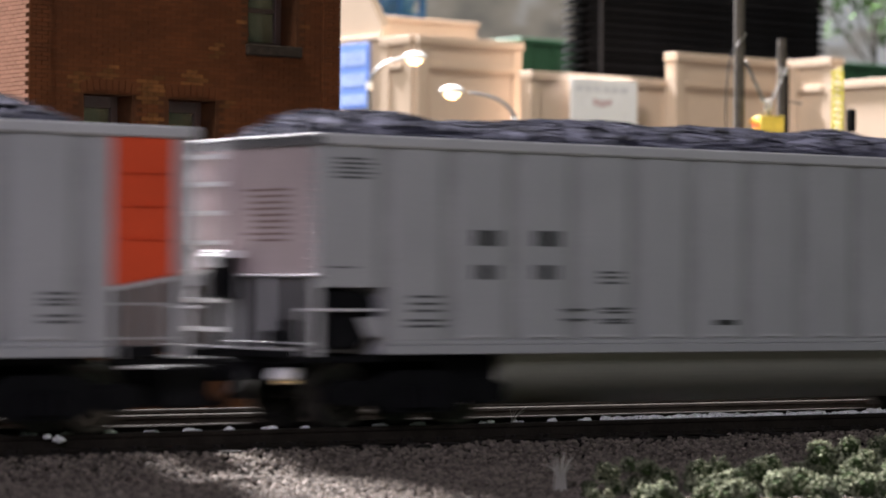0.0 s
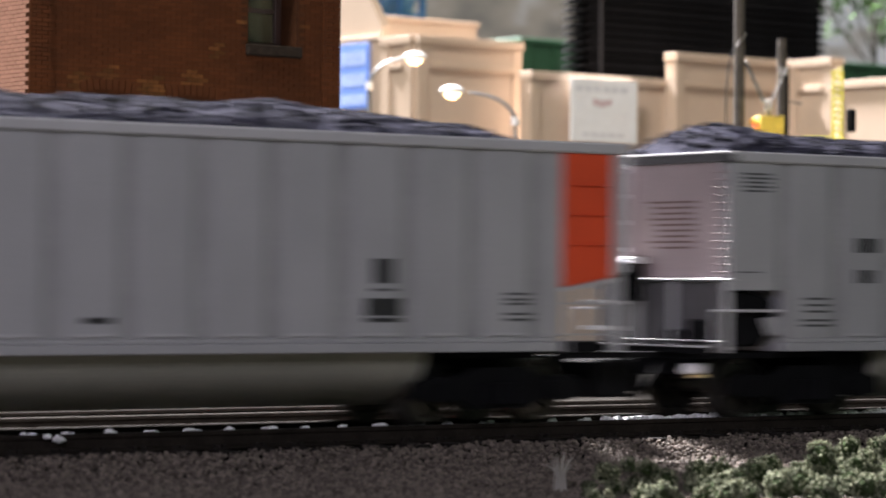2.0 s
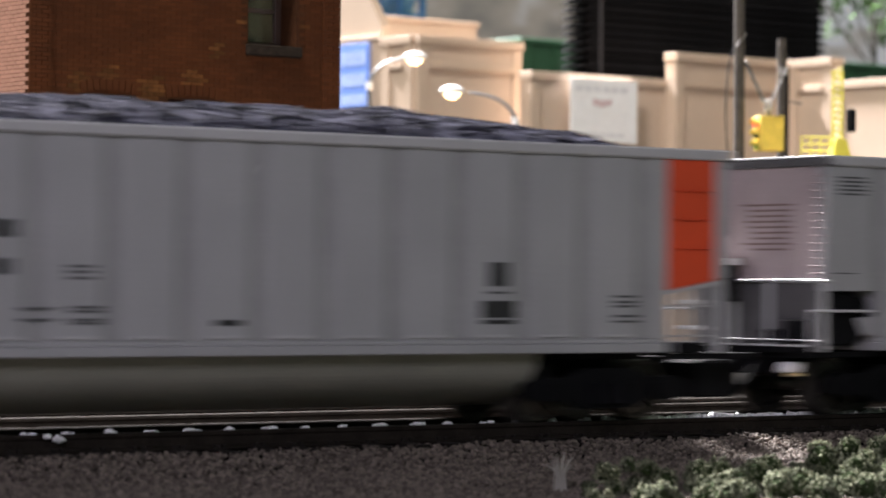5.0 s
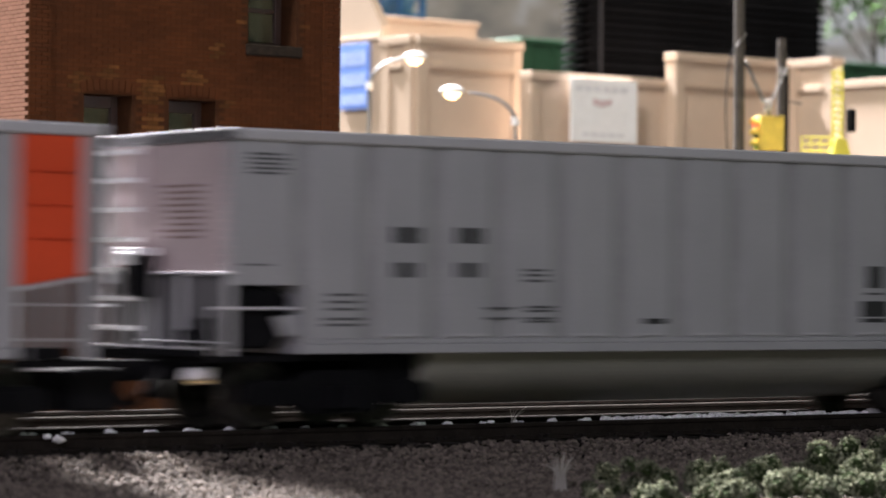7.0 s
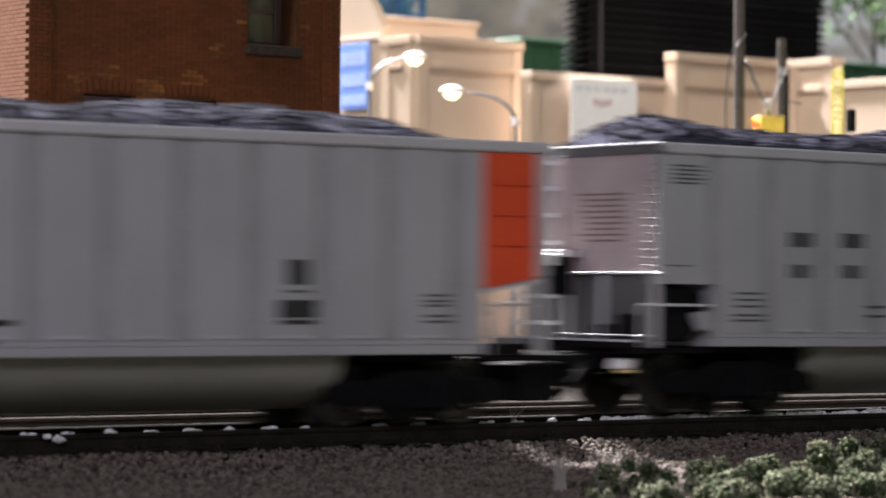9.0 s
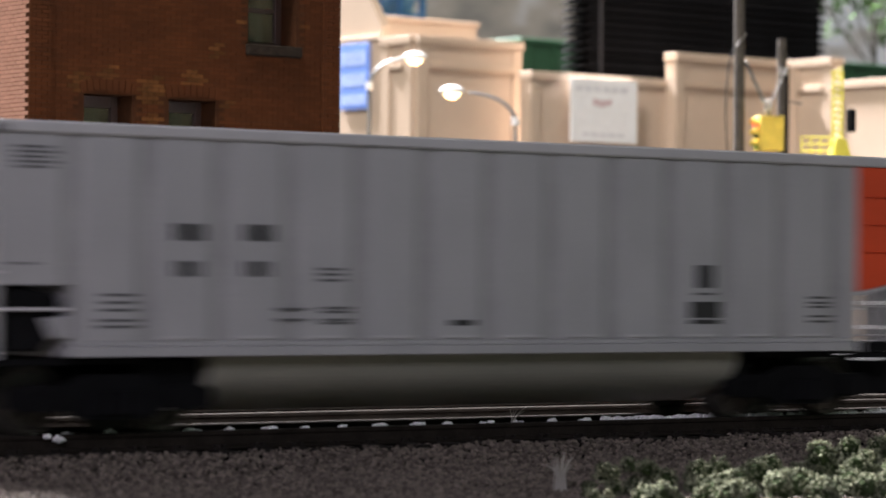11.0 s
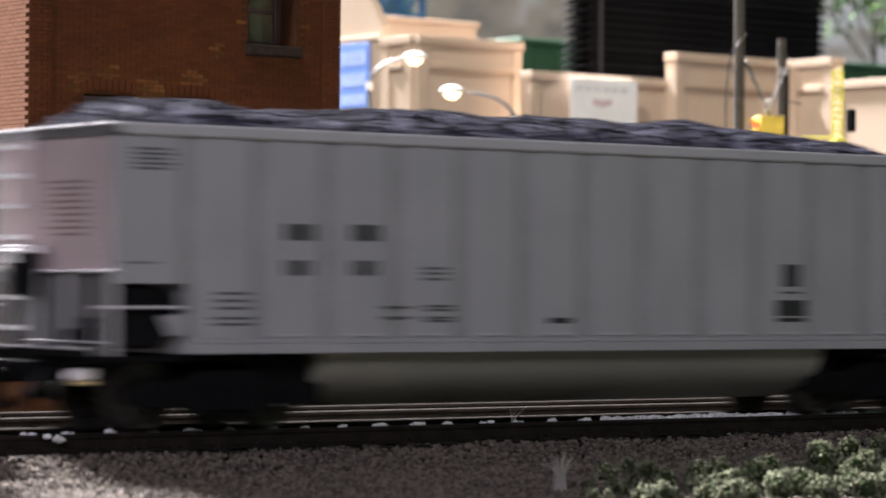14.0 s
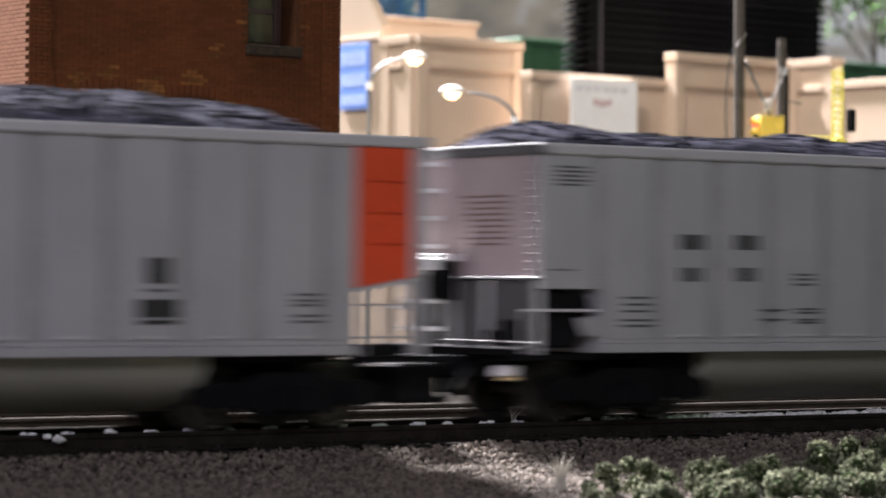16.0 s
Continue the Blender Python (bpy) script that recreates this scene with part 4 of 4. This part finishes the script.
build_yellow_mast()


# ---- foam bushes and dry fibres in front ----
def build_bush(x, y, r, h, seed):
    """Foam clumps: lobes coloured dark to put shade into the gaps, each crusted with small crumbs."""
    rng = random.Random(seed)
    b = root("bush", "clumpy olive-green foam bush beside the ballast", "bush", "foam bushes by the track")
    core, crust = Shape(), Shape()
    z0 = ground_z(y) - 0.3
    for k in range(5 + int(r * 1.5)):
        a, q, up = rng.uniform(0, 6.283), rng.random() ** 0.6, rng.random()
        lr = r * rng.uniform(0.24, 0.40)
        c = Vector((x + r * 0.85 * q * math.cos(a), y + r * 0.7 * q * math.sin(a), z0 + (h - lr) * up * (1 - 0.45 * q)))
        core.lump(c, lr * 0.86, (1, 1, 0.95), 0.15)
        for _ in range(int(40 * lr * lr) + 50):
            d = Vector((rng.gauss(0, 1), rng.gauss(0, 1), rng.gauss(0.15, 1))).normalized()
            n = noise.noise(d * 2.3 + Vector((seed, k * 1.7, 0)))
            if n < -0.16:
                continue
            crust.lump(c + d * lr * (0.93 + 0.30 * n), rng.uniform(0.12, 0.28), (1, 1, 0.9), 0.4)
    core.make("core", FOAMDARK, b, "inner foam, dark green to put shade into the gaps")
    crust.make("crown", FOAM, b, "crumbly foam clumps in olive green")


BUSHES = [(-55.2, -42, 3.3, 8.0), (-46.2, -40.5, 4.3, 7.8), (-40.2, -45, 3.2, 6.0), (-34.6, -42, 4.8, 7.0), (-27.0, -42, 5.0, 7.8), (-18.0, -40, 5.7, 10.6), (-9.6, -42, 5.2, 9.4),
          (-1.5, -40, 5.2, 8.6), (-58.6, -47, 1.9, 2.8), (-50.4, -49, 3.2, 4.2), (-39.5, -50, 3.8, 4.8), (-28.0, -50, 4.2, 5.8), (-16.4, -51, 4.8, 7.2), (-6.4, -50, 4.8, 6.8),
          (-54.0, -54, 4.0, 3.6), (-44.0, -55, 5.2, 4.4), (-32.0, -56, 6.0, 5.2), (-20.0, -57, 6.0, 6.2), (-9.0, -57, 6.0, 6.4)]
for i, (x, y, r, h) in enumerate(BUSHES):
    build_bush(x, y, r, h, i + 1)


def build_fibres(x, y, n, h, spread, seed, base=None):
    rng = random.Random(seed)
    f = root("dry_grass_tuft", "pale dry fibres sticking up from the ballast", "grass", "dry tufts")
    for _ in range(n):
        a = rng.uniform(0, 6.28)
        d = rng.uniform(0.2, 1) * spread
        z = ground_z(y) if base is None else base
        fx, fy = x + rng.uniform(-0.35, 0.35) * spread, y + rng.uniform(-0.35, 0.35) * spread
        Shape().tube(arc((fx, fy, z), (x + d * 0.3 * math.cos(a), y + d * 0.3 * math.sin(a), z + h * 0.7), (x + d * math.cos(a), y + d * math.sin(a), z + h * rng.uniform(0.6, 1.0)), 4), 0.045, 4, 0.02).make("fibre", STRAW, f)


build_fibres(-55.5, -34, 60, 5.2, 2.6, 1)
build_fibres(-29.0, 12.5, 6, 3.0, 2.4, 2, -0.6)


# ---- white grains along the near rail: light on the ballast put into colour ----
CRUMB = mat("white_crumb", (0.93, 0.92, 0.93), 0.45, var=0.08, scale=900, rnd=0.12, island=True)


def build_crumbs():
    rng = random.Random(11)
    s = Shape()
    x = -118.0
    # grains are raised so that they show over the rail head
    while x < -12:
        for k in range(rng.choice((2, 3, 3))):
            s.lump((x + k * 0.75 + rng.uniform(-0.2, 0.2), 12.2 + rng.uniform(-0.3, 0.4), -0.2 + rng.uniform(-0.1, 0.1)), rng.uniform(0.52, 0.72), (1.3, 1, 0.85), 0.25)
        x += 6.4
    for _ in range(290):
        x = rng.uniform(-12, 75)
        s.lump((x, 12.8 + rng.uniform(-0.5, 1.2), -0.12 + 0.35 * noise.noise(Vector((x / 5, 0, 7))) + rng.uniform(-0.1, 0.15)), rng.uniform(0.4, 0.72), (1.25, 1, 0.85), 0.3)
    tagged(s.make("stone_crumbs", CRUMB), "white grains standing in for lit ballast, raised to show over the rail", "gravel", kind="stuff")
    p = Shape()
    # height above the tie is chosen to fit the camera's view
    p.lump((-108.7, 8.0, -0.5), 0.75, (1.4, 1, 0.7), 0.3)
    p.lump((-110.4, 8.1, -0.1), 0.5, (1.5, 1, 0.7), 0.3)
    tagged(p.make("white_pebble", CRUMB), "single white pebble beside the rail, set to fit the camera's view", "pebble")


build_crumbs()


# ---- single bricks of the side wall, side light put into their colour, and the front corner ----
def build_side_bricks():
    course, L = 0.86, 2.45
    me = Shape().box(0, 0.14, 0.04, L - 0.04, 0.05, course - 0.05).make("brick", LIT_BRICK, side_wall)
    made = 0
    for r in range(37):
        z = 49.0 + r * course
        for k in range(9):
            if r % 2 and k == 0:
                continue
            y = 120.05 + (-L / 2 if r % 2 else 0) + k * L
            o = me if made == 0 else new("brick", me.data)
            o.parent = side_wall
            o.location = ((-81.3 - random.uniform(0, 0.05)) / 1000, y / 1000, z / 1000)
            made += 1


build_side_bricks()


# ---- what moves ----
TRAIN = [(0.0, -0.0722), (1.5, 0.1243), (3.5, 0.3858), (7.0, 0.8436), (8.5, 1.0392), (9.0, 1.1052), (11.5, 1.4307), (12.0, 1.4923), (12.5, 1.559), (13.0, 1.6247), (13.5, 1.6855), (14.0, 1.7554), (14.5, 1.8165), (15.0, 1.8852), (15.5, 1.9468), (16.0, 2.0129)]


def train_at(t):
    for (a, s), (b, e) in zip(TRAIN[:-1], TRAIN[1:]):
        if t <= b:
            return s + (e - s) * (t - a) / (b - a)
    return TRAIN[-1][1]


def motions():
    for k, car in enumerate(CARS):
        walk(car, [(t / 2, pose(train_at(t / 2) - k * PITCH, 0, LIFT.get(k, 0.0), 0, NOSE.get(k, 0.0), 0)) for t in range(33)])
        for truck in [o for o in car.children if o.name.startswith("truck")]:
            for w in truck.children:
                here = w.location.copy()
                rows = []
                for i in range(0, 16 * 30 + 1):
                    turn = math.degrees((train_at(i / 30) - train_at(0)) / (0.0052 * LOW))
                    rows.append((i / 30, pose(here.x, here.y, here.z, 0, turn, 0)))
                walk(w, rows)


motions()
